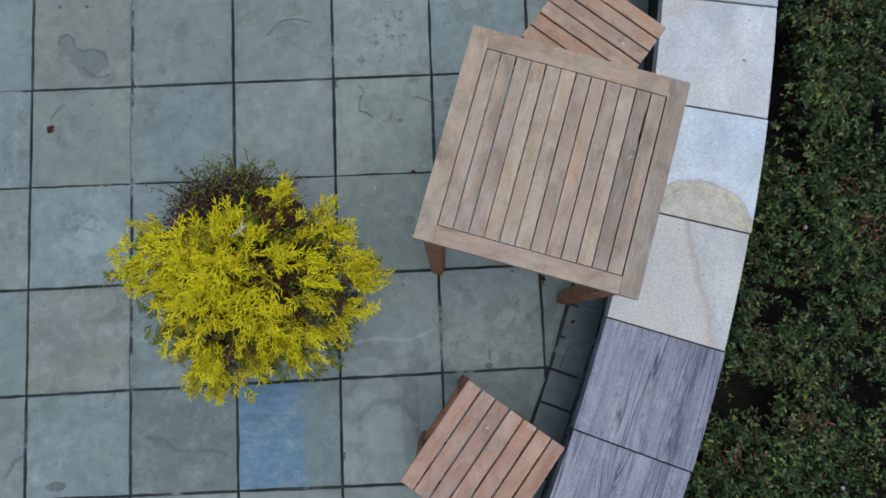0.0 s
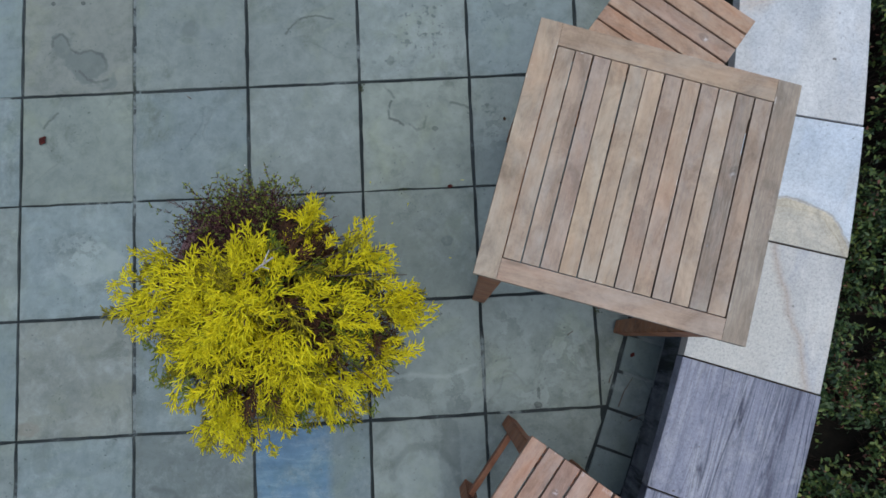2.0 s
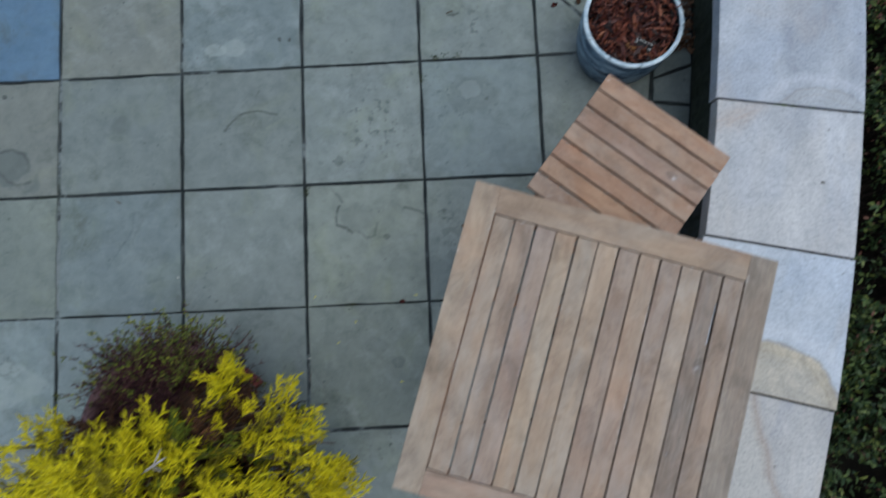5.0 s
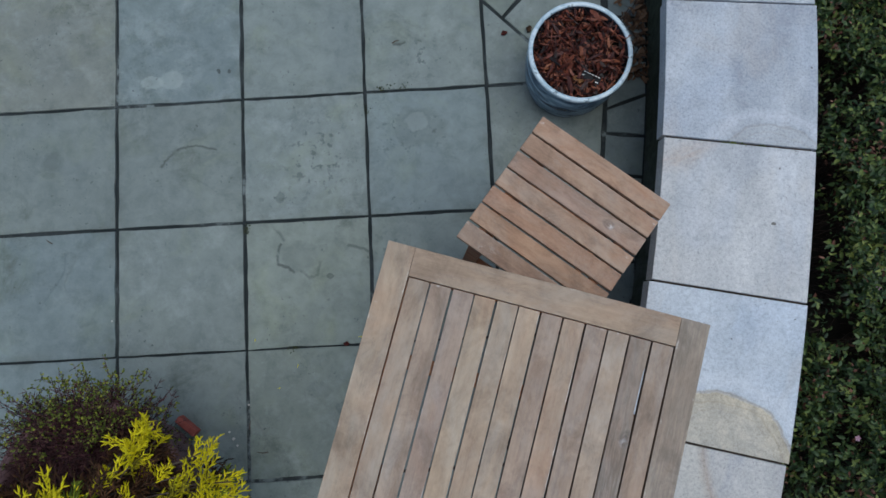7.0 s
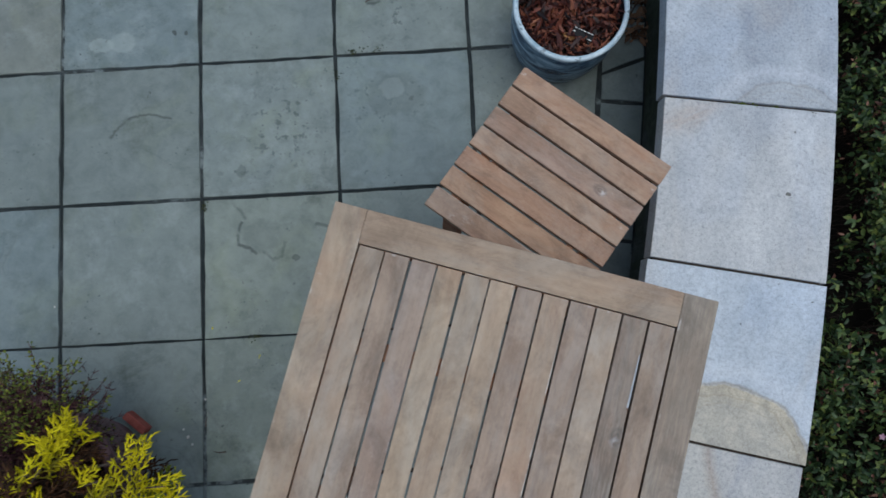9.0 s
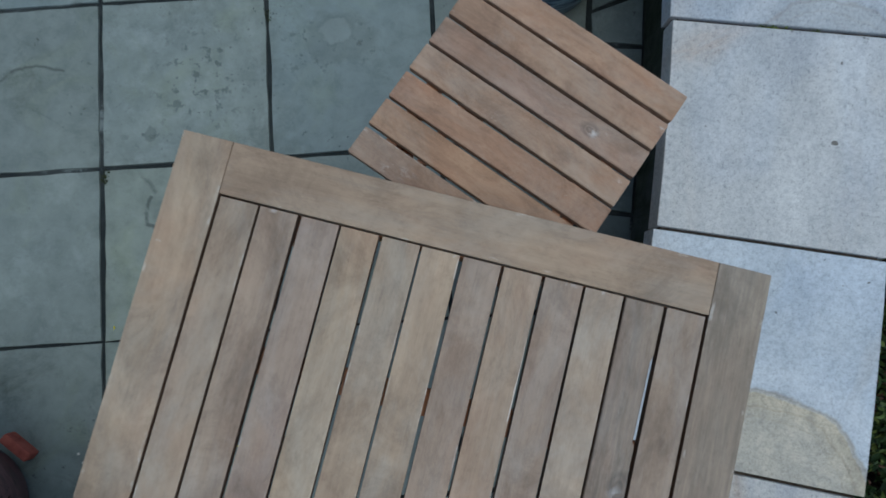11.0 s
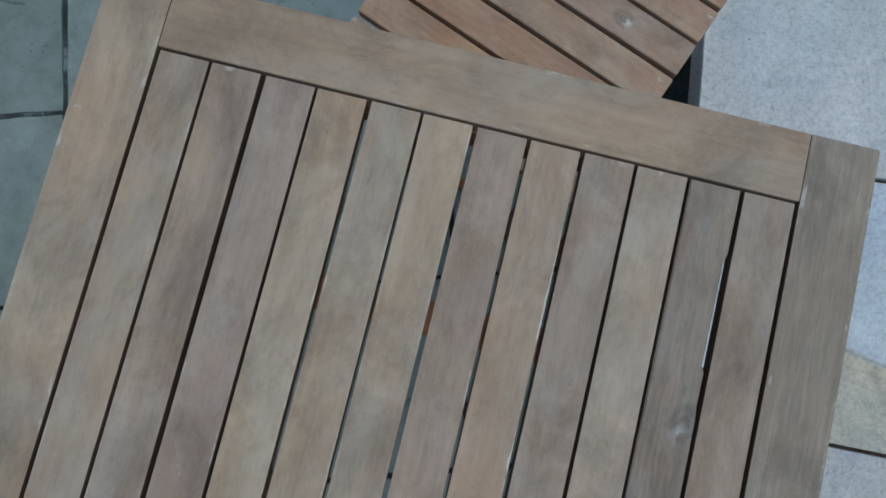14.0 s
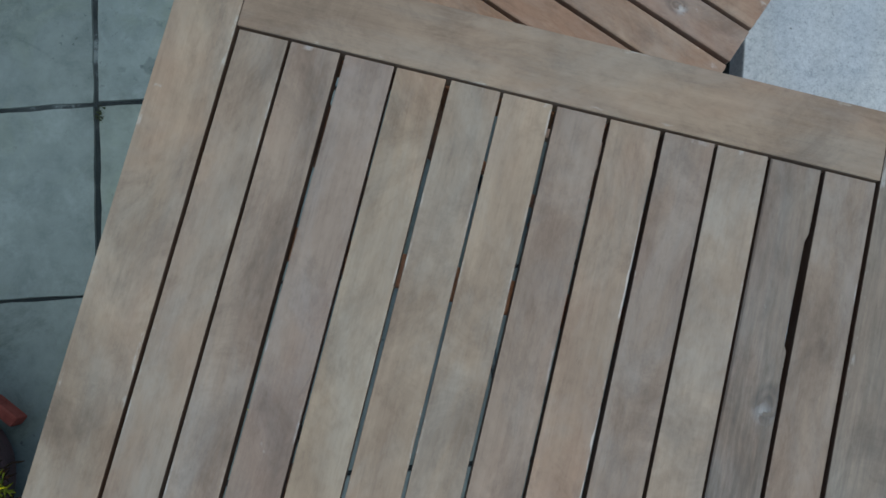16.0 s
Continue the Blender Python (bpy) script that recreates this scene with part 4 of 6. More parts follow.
def chipped_slat(length, width, height):
    """A slat whose one long edge has split away along part of its length."""
    h, w = length / 2, width / 2
    line = [(-h, -w), (h, -w), (h, w), (-0.085, w), (-0.098, w - 0.0012), (-0.126, w - 0.0008), (-0.131, w - 0.0036), (-0.19, w - 0.003), (-0.222, w - 0.0028), (-0.23, w - 0.0004), (-h, w)]
    bm = bmesh.new()
    low = [bm.verts.new((x, y, -height / 2)) for x, y in line]
    mid = [bm.verts.new((x, y, height / 2 - 0.0015)) for x, y in line]
    top = [bm.verts.new((x * 0.9965, y * 0.94, height / 2)) for x, y in line]
    for p, q in ((low, mid), (mid, top)):
        for s in range(len(line)):
            bm.faces.new((p[s], p[(s + 1) % len(line)], q[(s + 1) % len(line)], q[s]))
    bm.faces.new(top)
    bm.faces.new(low[::-1])
    bmesh.ops.recalc_face_normals(bm, faces=bm.faces)
    return bm


for k, tint in enumerate(SLAT_TINTS):
    tint = tuple(0.98 + (c - 0.98) * 0.75 for c in tint)
    x = -OPEN / 2 + 0.0015 + PITCH * (k + 0.5)
    own = {7: lambda: board(OPEN - 0.005, PITCH - 0.0034, SLAT_T, 0.0009), 10: lambda: chipped_slat(OPEN - 0.005, PITCH - 0.0034, SLAT_T)}
    me = mesh_of("slat", own[k]()) if k in own else slat
    piece = part_mesh("slat", me, {7: SLAT_SPLIT, 10: TEAK_KNOT}.get(k, SLAT_TEAK), table)
    darken_sides(me, 1.0)
    put(piece, x + rng.uniform(-0.0005, 0.0005), 0, TABLE_H - SLAT_T / 2 - 0.0005 + rng.uniform(-0.0007, 0.0006), rx=rng.uniform(-0.3, 0.3), rz=-90 + rng.uniform(-0.07, 0.07), tint=tint)
put(part("brace", board(OPEN + 0.05, 0.031, 0.02), LEG_WOOD, table), 0, 0.115, TABLE_H - 0.0265)
for side in (-1, 1):
    put(part("ledger", board(OPEN - 0.03, 0.034, 0.018), LEG_WOOD, table), side * (OPEN / 2 - 0.002), 0, TABLE_H - 0.0250, rz=90)
apron = mesh_of("apron", board(2 * HALF - 0.16, 0.02, 0.045))
for k in range(4):
    a = math.pi / 2 * k
    put(part_mesh("apron", apron, LEG_WOOD, table), (HALF - 0.05) * math.sin(a), -(HALF - 0.05) * math.cos(a), TABLE_H - 0.0245 - 0.0225, rz=90 * k)


def leg_bm(top, foot, top_w, foot_w, z1):
    """A square leg that tapers and leans from its foot to its top."""
    bm = bmesh.new()
    rings = []
    for (x, y), w, z in ((foot, foot_w - 0.004, 0), (foot, foot_w, 0.004), (top, top_w, z1)):
        h = w / 2
        rings.append([bm.verts.new((x + sx * h, y + sy * h, z)) for sx, sy in ((-1, -1), (1, -1), (1, 1), (-1, 1))])
    for p, q in zip(rings, rings[1:]):
        for s in range(4):
            bm.faces.new((p[s], p[(s + 1) % 4], q[(s + 1) % 4], q[s]))
    bm.faces.new(rings[0][::-1])
    bm.faces.new(rings[-1])
    long = [e for e in bm.edges if abs(e.verts[0].co.z - e.verts[1].co.z) > 0.1]
    bmesh.ops.bevel(bm, geom=long, offset=0.004, segments=2, affect="EDGES")
    return bm


TOP = HALF - 0.05
for sx, sy, foot in ((-1, -1, (-0.270, -0.342)), (1, -1, (0.308, -0.320)), (1, 1, (0.270, 0.342)), (-1, 1, (-0.300, 0.320))):
    part("leg", leg_bm((sx * TOP, sy * TOP), foot, 0.064, 0.052, TABLE_H - 0.0245), LEG_WOOD, table, "orange brown square wooden leg")

# ---- bar stools ----
STOOL_H = 0.698


def bar_stool():
    stool = tagged(new("bar_stool"), "backless teak bar stool with slatted square seat", "stool", "stools at the bar table")
    seat, count, gap = 0.392, 7, 0.0057
    pitch = (seat + gap) / count
    me = mesh_of("seat_slat", board(0.402, pitch - gap, 0.018, 0.003))
    tints = ((1.04, 0.98, 0.92), (0.98, 0.95, 0.92), (1.0, 0.96, 0.95), (1.03, 0.98, 0.93), (0.98, 0.88, 0.82), (1.06, 0.96, 0.86), (0.95, 0.92, 0.9))
    for k, tint in enumerate(tints):
        y = seat / 2 - pitch * (k + 0.5) + gap / 2
        use = me if k != 2 else mesh_of("seat_slat", board(0.402, pitch - gap, 0.018, 0.003))
        put(part_mesh("seat_slat", use, SEAT_WOOD if k != 2 else SEAT_KNOT, stool), 0, y, STOOL_H - 0.009, rz=0.15 * (-1) ** k, tint=tint)
    for sx in (-1, 1):
        put(part("seat_rail", board(seat - 0.03, 0.022, 0.05), LEG_WOOD, stool), sx * 0.155, 0, STOOL_H - 0.0435, rz=90)
    for sy in (-1, 1):
        put(part("seat_rail", board(0.246, 0.022, 0.05), LEG_WOOD, stool), 0, sy * 0.16, STOOL_H - 0.0435)
    for sx in (-1, 1):
        for sy in (-1, 1):
            part("leg", leg_bm((sx * 0.146, sy * 0.146), (sx * 0.148, sy * 0.148), 0.046, 0.046, STOOL_H - 0.0685), LEG_WOOD, stool, "reddish brown square wooden leg")
    for sx in (-1, 1):
        put(part("footrest", board(0.25, 0.02, 0.036), LEG_WOOD, stool), sx * 0.157, 0, 0.28, rz=90)
    for sy in (-1, 1):
        put(part("footrest", board(0.25, 0.02, 0.036), LEG_WOOD, stool), 0, sy * 0.159, 0.20)
    return stool


first_stool = bar_stool()
first_stool.matrix_world = pose(0.575, 0.900, 0, 0, 0, -38.6)
second_stool = copy_thing(first_stool, pose(0.1265, -0.566, 0, 0, 0, 52.8))
for piece in second_stool.children:
    # the second stool has weathered greyer and pinker
    piece.color = (piece.color[0] * 0.97, piece.color[1] * 0.93, piece.color[2] * 0.98, 1)

# ---- glazed pot with bark mulch ----
BLUE_RIM = glaze("pale_blue_glaze", (0.30, 0.41, 0.50), (0.56, 0.65, 0.72), 16)
BLUE_BODY = brushed_glaze("streaked_blue_glaze")
BARK = bark()
POT = (0.757, 1.527)
pot = tagged(new("glazed_pot"), "round blue glazed ceramic pot filled with bark mulch", "plant pot")
pot.location = (*POT, 0)
body = lathe([(0.0, 0.012), (0.115, 0.012), (0.118, 0.0), (0.128, 0.004), (0.142, 0.03), (0.158, 0.09), (0.168, 0.16), (0.171, 0.22), (0.167, 0.26), (0.165, 0.272)])
part("body", body, BLUE_BODY, pot, "streaked darker blue body", True)
rim = lathe([(0.165, 0.268), (0.172, 0.271), (0.176, 0.279), (0.175, 0.287), (0.1725, 0.2905), (0.162, 0.2900), (0.1595, 0.2875), (0.159, 0.284)])
part("rim", rim, BLUE_RIM, pot, "pale blue thick rim", True)
part("inner_wall", lathe([(0.159, 0.2845), (0.157, 0.27), (0.153, 0.22)]), glaze("dark_inner_glaze", (0.012, 0.014, 0.02), (0.05, 0.06, 0.075), 14), pot, "near black inner wall", True)

rng = np.random.default_rng(11)


def chips(count, spread, z0, z1, size):
    """Loose bark pieces: bent, thick shreds scattered over a round bed."""
    vs, fs = [], []
    for k in range(count):
        r, a = spread * math.sqrt(rng.random()), rng.random() * 2 * math.pi
        big = rng.random() ** 2.2
        L, W, T = size * (0.45 + 1.5 * big), size * rng.uniform(0.09, 0.40) * (0.7 + 0.9 * big), size * rng.uniform(0.06, 0.16)
        m = Matrix.Translation((r * math.cos(a), r * math.sin(a), rng.uniform(z0, z1))) @ Euler((rng.normal(0, 0.9), rng.normal(0, 0.6), rng.random() * 6.3)).to_matrix().to_4x4()
        b = len(vs)
        for x, w in ((-0.5, 0.45), (-0.1, 1.0), (0.25, rng.uniform(0.5, 1.1)), (0.5, rng.uniform(0.1, 0.7))):
            lift = 0.16 * L * rng.normal()
            for y, z in ((-w / 2, 0), (w / 2, 0), (w / 2, 1), (-w / 2, 1)):
                vs.append(m @ Vector(((x + rng.uniform(-0.09, 0.09)) * L, y * W * rng.uniform(0.6, 1.3), z * T + lift * abs(x))))
        for s in range(3):
            for q in range(4):
                fs.append((b + 4 * s + q, b + 4 * s + (q + 1) % 4, b + 4 * s + 4 + (q + 1) % 4, b + 4 * s + 4 + q))
        fs += [(b, b + 3, b + 2, b + 1), (b + 12, b + 13, b + 14, b + 15)]
    return mesh_from("bark_mulch", vs, fs)


mulch_bed = part("mulch_bed", lathe([(0.0, 0.248), (0.09, 0.246), (0.153, 0.242)], 32), SHADED_SOIL, pot, "dark soil under the bark")
mulch = part_mesh("bark_mulch", chips(1350, 0.152, 0.236, 0.284, 0.028), BARK)
mulch.location = (*POT, 0)
tagged(mulch, "reddish brown shredded bark mulch filling the blue pot", "mulch", kind="stuff")

TAG_BLACK = plain("tag_black", (0.012, 0.012, 0.013), (0.03, 0.03, 0.032), 40, 0.85, 0.1, specular=0.1)
TAG_WHITE = plain("tag_white", (0.55, 0.55, 0.54), (0.7, 0.7, 0.69), 40, 0.6, 0.1)
tag = tagged(part("plant_tag", board(0.066, 0.026, 0.0022, 0.0006, 1), TAG_BLACK), "small black plant tag lying on bark mulch", "plant tag")
tag.matrix_world = pose(0.785, 1.437, 0.283, 4, 3, -27)
for dx, dy, ln in ((-0.026, 0.0098, 0.006), (-0.016, 0.0098, 0.005), (-0.008, 0.0098, 0.004), (0.002, 0.0098, 0.008), (0.014, 0.0098, 0.008), (0.025, 0.0098, 0.008), (-0.027, -0.002, 0.007), (0.024, -0.0085, 0.012)):
    put(part("tag_mark", board(ln, 0.0026, 0.0012, 0.0003, 1), TAG_WHITE, tag), dx, dy, 0.0014)

# ---- bush pot ----
PLUM = glaze("plum_glaze", (0.07, 0.036, 0.04), (0.19, 0.10, 0.108), 14, 0.4)
TERRA = plain("terracotta", (0.22, 0.055, 0.042), (0.40, 0.115, 0.085), 30, 0.85, 0.4)
BUSH_POT = (-0.772, 0.205)
planter = tagged(new("planter_pot"), "large plum brown glazed pot under the golden shrub", "plant pot")
planter.location = (*BUSH_POT, 0)
part("body", lathe([(0.0, 0.055), (0.145, 0.055), (0.15, 0.04), (0.16, 0.045), (0.185, 0.13), (0.215, 0.26), (0.235, 0.38), (0.24, 0.41)]), PLUM, planter, "", True)
part("rim", lathe([(0.239, 0.405), (0.262, 0.41), (0.276, 0.425), (0.277, 0.438), (0.268, 0.447), (0.25, 0.445), (0.24, 0.433), (0.236, 0.38)]), PLUM, planter, "thick rolled plum rim", True)
part("soil_bed", lathe([(0.0, 0.40), (0.13, 0.398), (0.237, 0.392)], 32), SHADED_SOIL, planter, "dark soil")
for k, a in enumerate((49, 169, 289)):
    foot = part("pot_foot", board(0.085, 0.025, 0.042, 0.005), TERRA, planter, "red terracotta pot foot")
    put(foot, 0.181 * math.cos(radians(a)), 0.181 * math.sin(radians(a)), 0.021, rz=a + 90)

# ---- golden thread-leaf shrub ----
GOLD = foliage("golden_foliage", ((0.2, (0.50, 0.43, 0.010)), (0.4, (0.80, 0.70, 0.010)), (0.6, (0.97, 0.87, 0.012)), (0.8, (0.98, 0.93, 0.05))), 7, 0.5, 0.42)
# Darker gold for spray stems; on the lower sprays it holds the crown's shade.
DARK_GOLD = foliage("lime_foliage", ((0.22, (0.12, 0.108, 0.010)), (0.5, (0.31, 0.265, 0.013)), (0.8, (0.60, 0.51, 0.02))), 9, 0.5, 0.35)
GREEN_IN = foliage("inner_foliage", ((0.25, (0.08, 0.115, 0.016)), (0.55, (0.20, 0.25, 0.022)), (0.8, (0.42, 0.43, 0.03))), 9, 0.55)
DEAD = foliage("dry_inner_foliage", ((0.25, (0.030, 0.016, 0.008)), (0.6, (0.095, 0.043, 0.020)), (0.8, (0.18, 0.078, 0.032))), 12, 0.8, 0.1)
TWIG = plain("twig_bark", (0.05, 0.035, 0.028), (0.15, 0.115, 0.095), 60, 0.9, 0.4)
PALE_TWIG = plain("bare_pale_twig", (0.28, 0.25, 0.23), (0.48, 0.45, 0.42), 60, 0.85, 0.4)


def spray(length, rng):
    """One ferny fan, from the origin along x: bent threads as starts, middles, ends, widths and ranks (axis, side, tip)."""
    a3, b3, c3, wd, rank = [], [], [], [], []

    def thread(p, ang, rise, long, turn, w, kind):
        """A thread that turns by some angle on its way; gives back points along it."""
        pts = [p]
        for k in (0.0, 1.0):
            g = ang + turn * (0.25 + 0.5 * k)
            h = rise - 0.12 * k
            pts.append(pts[-1] + long / 2 * np.array((math.cos(g) * math.cos(h), math.sin(g) * math.cos(h), math.sin(h))))
        a3.append(pts[0]), b3.append(pts[1]), c3.append(pts[2]), wd.append(w), rank.append(kind)
        return pts

    n = max(5, int(length / 0.0115))
    bend = rng.normal(0, 0.5)
    p, ang, rise = np.zeros(3), 0.0, rng.uniform(0.0, 0.35)
    first = rng.choice((-1, 1))
    for k in range(n):
        turn = bend / n + rng.normal(0, 0.08)
        pts = thread(p, ang, rise, length / n, turn, 0.0021 * (1 - 0.25 * k / n), 0 if k < n * 0.4 else 1)
        p, ang, rise = pts[2], ang + turn, rise - 0.5 / n + rng.normal(0, 0.05)
        for s in (first * (-1) ** k,) if rng.random() < 0.7 else (-1, 1):
            if k == 0 and rng.random() < 0.6:
                continue
            long = length * rng.uniform(0.32, 0.55) * (1.0 - 0.55 * k / n)
            g, h = ang + s * rng.uniform(0.5, 0.85), rise + rng.normal(0.06, 0.18)
            side = thread(p, g, h, long, -s * rng.uniform(0.1, 0.6), 0.0020, 1)
            e = rng.choice((-1, 1))
            for q in range(max(1, int(long / 0.0085))):
                e = -e
                at = side[1] + (side[2] - side[1]) * rng.uniform(-0.6, 0.8)
                thread(at, g - s * 0.2 + e * rng.uniform(0.45, 0.8), h + rng.normal(0.05, 0.2), rng.uniform(0.010, 0.021), -e * rng.uniform(0.0, 0.5), 0.0018, 2)
    return np.array(a3), np.array(b3), np.array(c3), np.array(wd), np.array(rank)


rng = np.random.default_rng(5)
SPRAYS = [spray(rng.uniform(0.06, 0.10), rng) for _ in range(40)]
MID = np.array((-0.665, 0.065, 0.50))
OUTLINE_DEG = np.array((0, 14, 26, 37, 49, 62, 70, 79, 97, 111, 126, 140, 150, 162, 172, 181, 195, 213, 226, 235, 248, 259, 277, 290, 301, 312, 333, 347, 360))
OUTLINE_R = np.array((0.50, 0.46, 0.46, 0.42, 0.36, 0.39, 0.40, 0.32, 0.29, 0.31, 0.33, 0.37, 0.48, 0.57, 0.56, 0.44, 0.37, 0.33, 0.37, 0.50, 0.47, 0.39, 0.37, 0.33, 0.38, 0.39, 0.44, 0.44, 0.50))


def aim(way, roll):
    """Axes for a spray along way."""
    x = way / np.linalg.norm(way)
    y = np.cross((0, 0, 1.0), x)
    if np.linalg.norm(y) < 0.05:
        y = np.array((0, 1.0, 0))
    y /= np.linalg.norm(y)
    z = np.cross(x, y)
    y, z = y * math.cos(roll) + z * math.sin(roll), z * math.cos(roll) - y * math.sin(roll)
    return np.stack([x, y, z])


shrub = tagged(new("golden_shrub"), "bushy golden yellow thread-leaf cypress in a plum pot", "shrub")
shrub.location = (*BUSH_POT, 0.40)
BASE = np.array((*BUSH_POT, 0.40))
gold, dark_gold, green, dead = ([[] for _ in range(4)] for _ in range(4))


def tuft(centre, flow, count, store, rng, spread=0.42, loose=0.022, stems=None):
    """A fan of sprays round one branch end; stems takes the woody axes where they differ in colour."""
    flow = flow / np.linalg.norm(flow)
    for s in range(count):
        *lines, wd, rank = SPRAYS[rng.integers(len(SPRAYS))]
        way = flow + rng.normal(0, spread, 3) * (1.25, 1.25, 0.6)
        ax = aim(way, rng.normal(0, 0.35))
        root = centre - 0.06 * flow + rng.normal(0, loose, 3)
        size = rng.uniform(0.75, 1.2)
        for into, own in ((stems or store, rank == 0), (store, rank > 0)):
            for keep, line in zip(into, lines):
                keep.append(root + size * line[own] @ ax)
            into[3].append(wd[own] * size ** 0.5)


def branch(tip, rng, thick=0.007):
    """A bent branch from the foot of the shrub to one tuft, with some dry sprays on it."""
    b = Vector(tip - BASE)
    start = Vector(rng.normal(0, 0.03, 3) * (1, 1, 0))
    part("branch", tapered([start, start.lerp(b, 0.5) + Vector((0, 0, 0.06)), b], [thick * 0.8, 0.0032, 0.0015]), TWIG, shrub)
    tuft(BASE + np.array(start.lerp(b, rng.uniform(0.5, 0.72))), np.array(b) + rng.normal(0, 0.1, 3), 2, dead, rng)


CLUMPS = 245
# openings in the crown through which its dry inside shows: centre and radius
HOLES = ((-0.69, -0.13, 0.04), (-0.49, 0.075, 0.05), (-0.33, 0.0, 0.05), (-0.595, 0.19, 0.04), (-0.52, -0.03, 0.03), (-0.80, 0.11, 0.035), (-0.42, 0.22, 0.035))
for c in range(CLUMPS):
    phi = (c * 137.5 + rng.normal(0, 9)) % 360
    frac = math.sqrt((c + 0.5) / CLUMPS)
    edge = float(np.interp(phi, OUTLINE_DEG, OUTLINE_R)) - 0.055
    south = max(0.0, -math.sin(radians(phi)))
    north = max(0.0, math.sin(radians(phi)))
    z = 0.56 - 0.10 * south * frac + (0.2 if phi > 58 else 0.05) * north * frac + 0.33 * (1 - frac ** 2.0) + rng.normal(0, 0.045)
    out = np.array((math.cos(radians(phi)), math.sin(radians(phi)), 0))
    tip = np.array((MID[0], MID[1], z)) + out * edge * frac
    if (75 < phi < 118 and frac > 0.6 and rng.random() < 0.4) or (118 < phi < 150 and frac > 0.8 and rng.random() < 0.3):
        continue
    flow = out * (0.15 + frac) + np.array((-0.05, -0.28, 0.30 * (1 - frac) - 0.12 * frac))
    hollow = any(math.hypot(tip[0] - x, tip[1] - y) < r for x, y, r in HOLES)
    if hollow or (frac < 0.9 and rng.random() < 0.13) or (68 < phi < 112 and 0.6 < frac < 0.85 and c % 2):
        branch(tip, rng)
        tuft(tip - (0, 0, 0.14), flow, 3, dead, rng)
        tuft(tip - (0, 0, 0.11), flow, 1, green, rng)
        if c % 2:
            tuft(tip - (0, 0, 0.07), flow, 1, dark_gold, rng)
        continue
    swirl = flow + rng.normal(0, 0.28, 3) * (1, 1, 0.3)
    sparse = 20 < phi < 140 and frac > 0.35
    # the north-east flank is mostly bare: dry twigs and a little dull green
    bare = (48 < phi < 92 and frac > 0.68 and c % 9 > 0) or (92 <= phi < 146 and frac > 0.84 and c % 3 > 0)
    tuft(tip - (0, 0, 0.17 if bare else 0.0), swirl, int(rng.integers(1, 3)) if sparse else int(rng.integers(2, 5)), dead if bare else gold, rng, 0.46, 0.016, dead if bare else dark_gold)
    tuft(tip - (0, 0, 0.17 if bare else 0.07), swirl, 1, dead if bare else dark_gold if c % 6 else green, rng, 0.5)
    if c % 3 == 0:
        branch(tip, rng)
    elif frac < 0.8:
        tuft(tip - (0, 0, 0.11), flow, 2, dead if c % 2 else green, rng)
# longer sprays that break the outline: round the west, south, east and north-east
for phi, r, z in ((162, 0.49, 0.55), (167, 0.44, 0.57), (172, 0.48, 0.54), (177, 0.40, 0.55), (155, 0.43, 0.58), (148, 0.39, 0.60), (235, 0.46, 0.45), (240, 0.44, 0.47), (246, 0.43, 0.47), (251, 0.42, 0.48), (237, 0.39, 0.52), (244, 0.36, 0.54), (258, 0.37, 0.50),
                  (3, 0.47, 0.58), (8, 0.43, 0.60), (357, 0.44, 0.57), (31, 0.41, 0.62), (18, 0.43, 0.60), (37, 0.38, 0.63), (44, 0.35, 0.65), (41, 0.32, 0.68), (347, 0.41, 0.56), (335, 0.41, 0.55), (310, 0.36, 0.55)):
    out = np.array((math.cos(radians(phi)), math.sin(radians(phi)), -0.1))
    tip = np.array((MID[0], MID[1], z)) + out * r * (1, 1, 0)
    branch(tip, rng, 0.005)
    tuft(tip, out + rng.normal(0, 0.15, 3), 2, gold, rng, 0.42, 0.014, dark_gold)
# the few live sprays of the north-east flank, in loose clumps
for x, y, z, turn in ((-0.550, 0.415, 0.60, 95), (-0.580, 0.385, 0.60, 150), (-0.585, 0.355, 0.61, 180), (-0.515, 0.385, 0.60, 25), (-0.515, 0.405, 0.60, 65), (-0.530, 0.385, 0.62, 50), (-0.560, 0.365, 0.62, 120), (-0.550, 0.325, 0.64, 75),
                      (-0.405, 0.345, 0.60, 100), (-0.365, 0.330, 0.59, 40), (-0.320, 0.290, 0.58, 25), (-0.350, 0.275, 0.59, 70), (-0.330, 0.235, 0.60, 30),
                      (-0.700, 0.310, 0.76, 110), (-0.670, 0.295, 0.78, 60), (-0.725, 0.280, 0.78, 150), (-0.655, 0.270, 0.81, 60),
                      (-0.620, 0.275, 0.80, 95), (-0.600, 0.250, 0.82, 120), (-0.650, 0.240, 0.85, 140), (-0.570, 0.260, 0.79, 50), (-0.600, 0.215, 0.85, 70), (-0.700, 0.245, 0.84, 130), (-0.555, 0.225, 0.82, 20), (-0.545, 0.295, 0.72, 80)):
    tip = np.array((x, y, z))
    branch(tip, rng, 0.005)
    tuft(tip, np.array((math.cos(radians(turn)), math.sin(radians(turn)), -0.05)), 2, gold, rng, 0.35, 0.014, dark_gold)
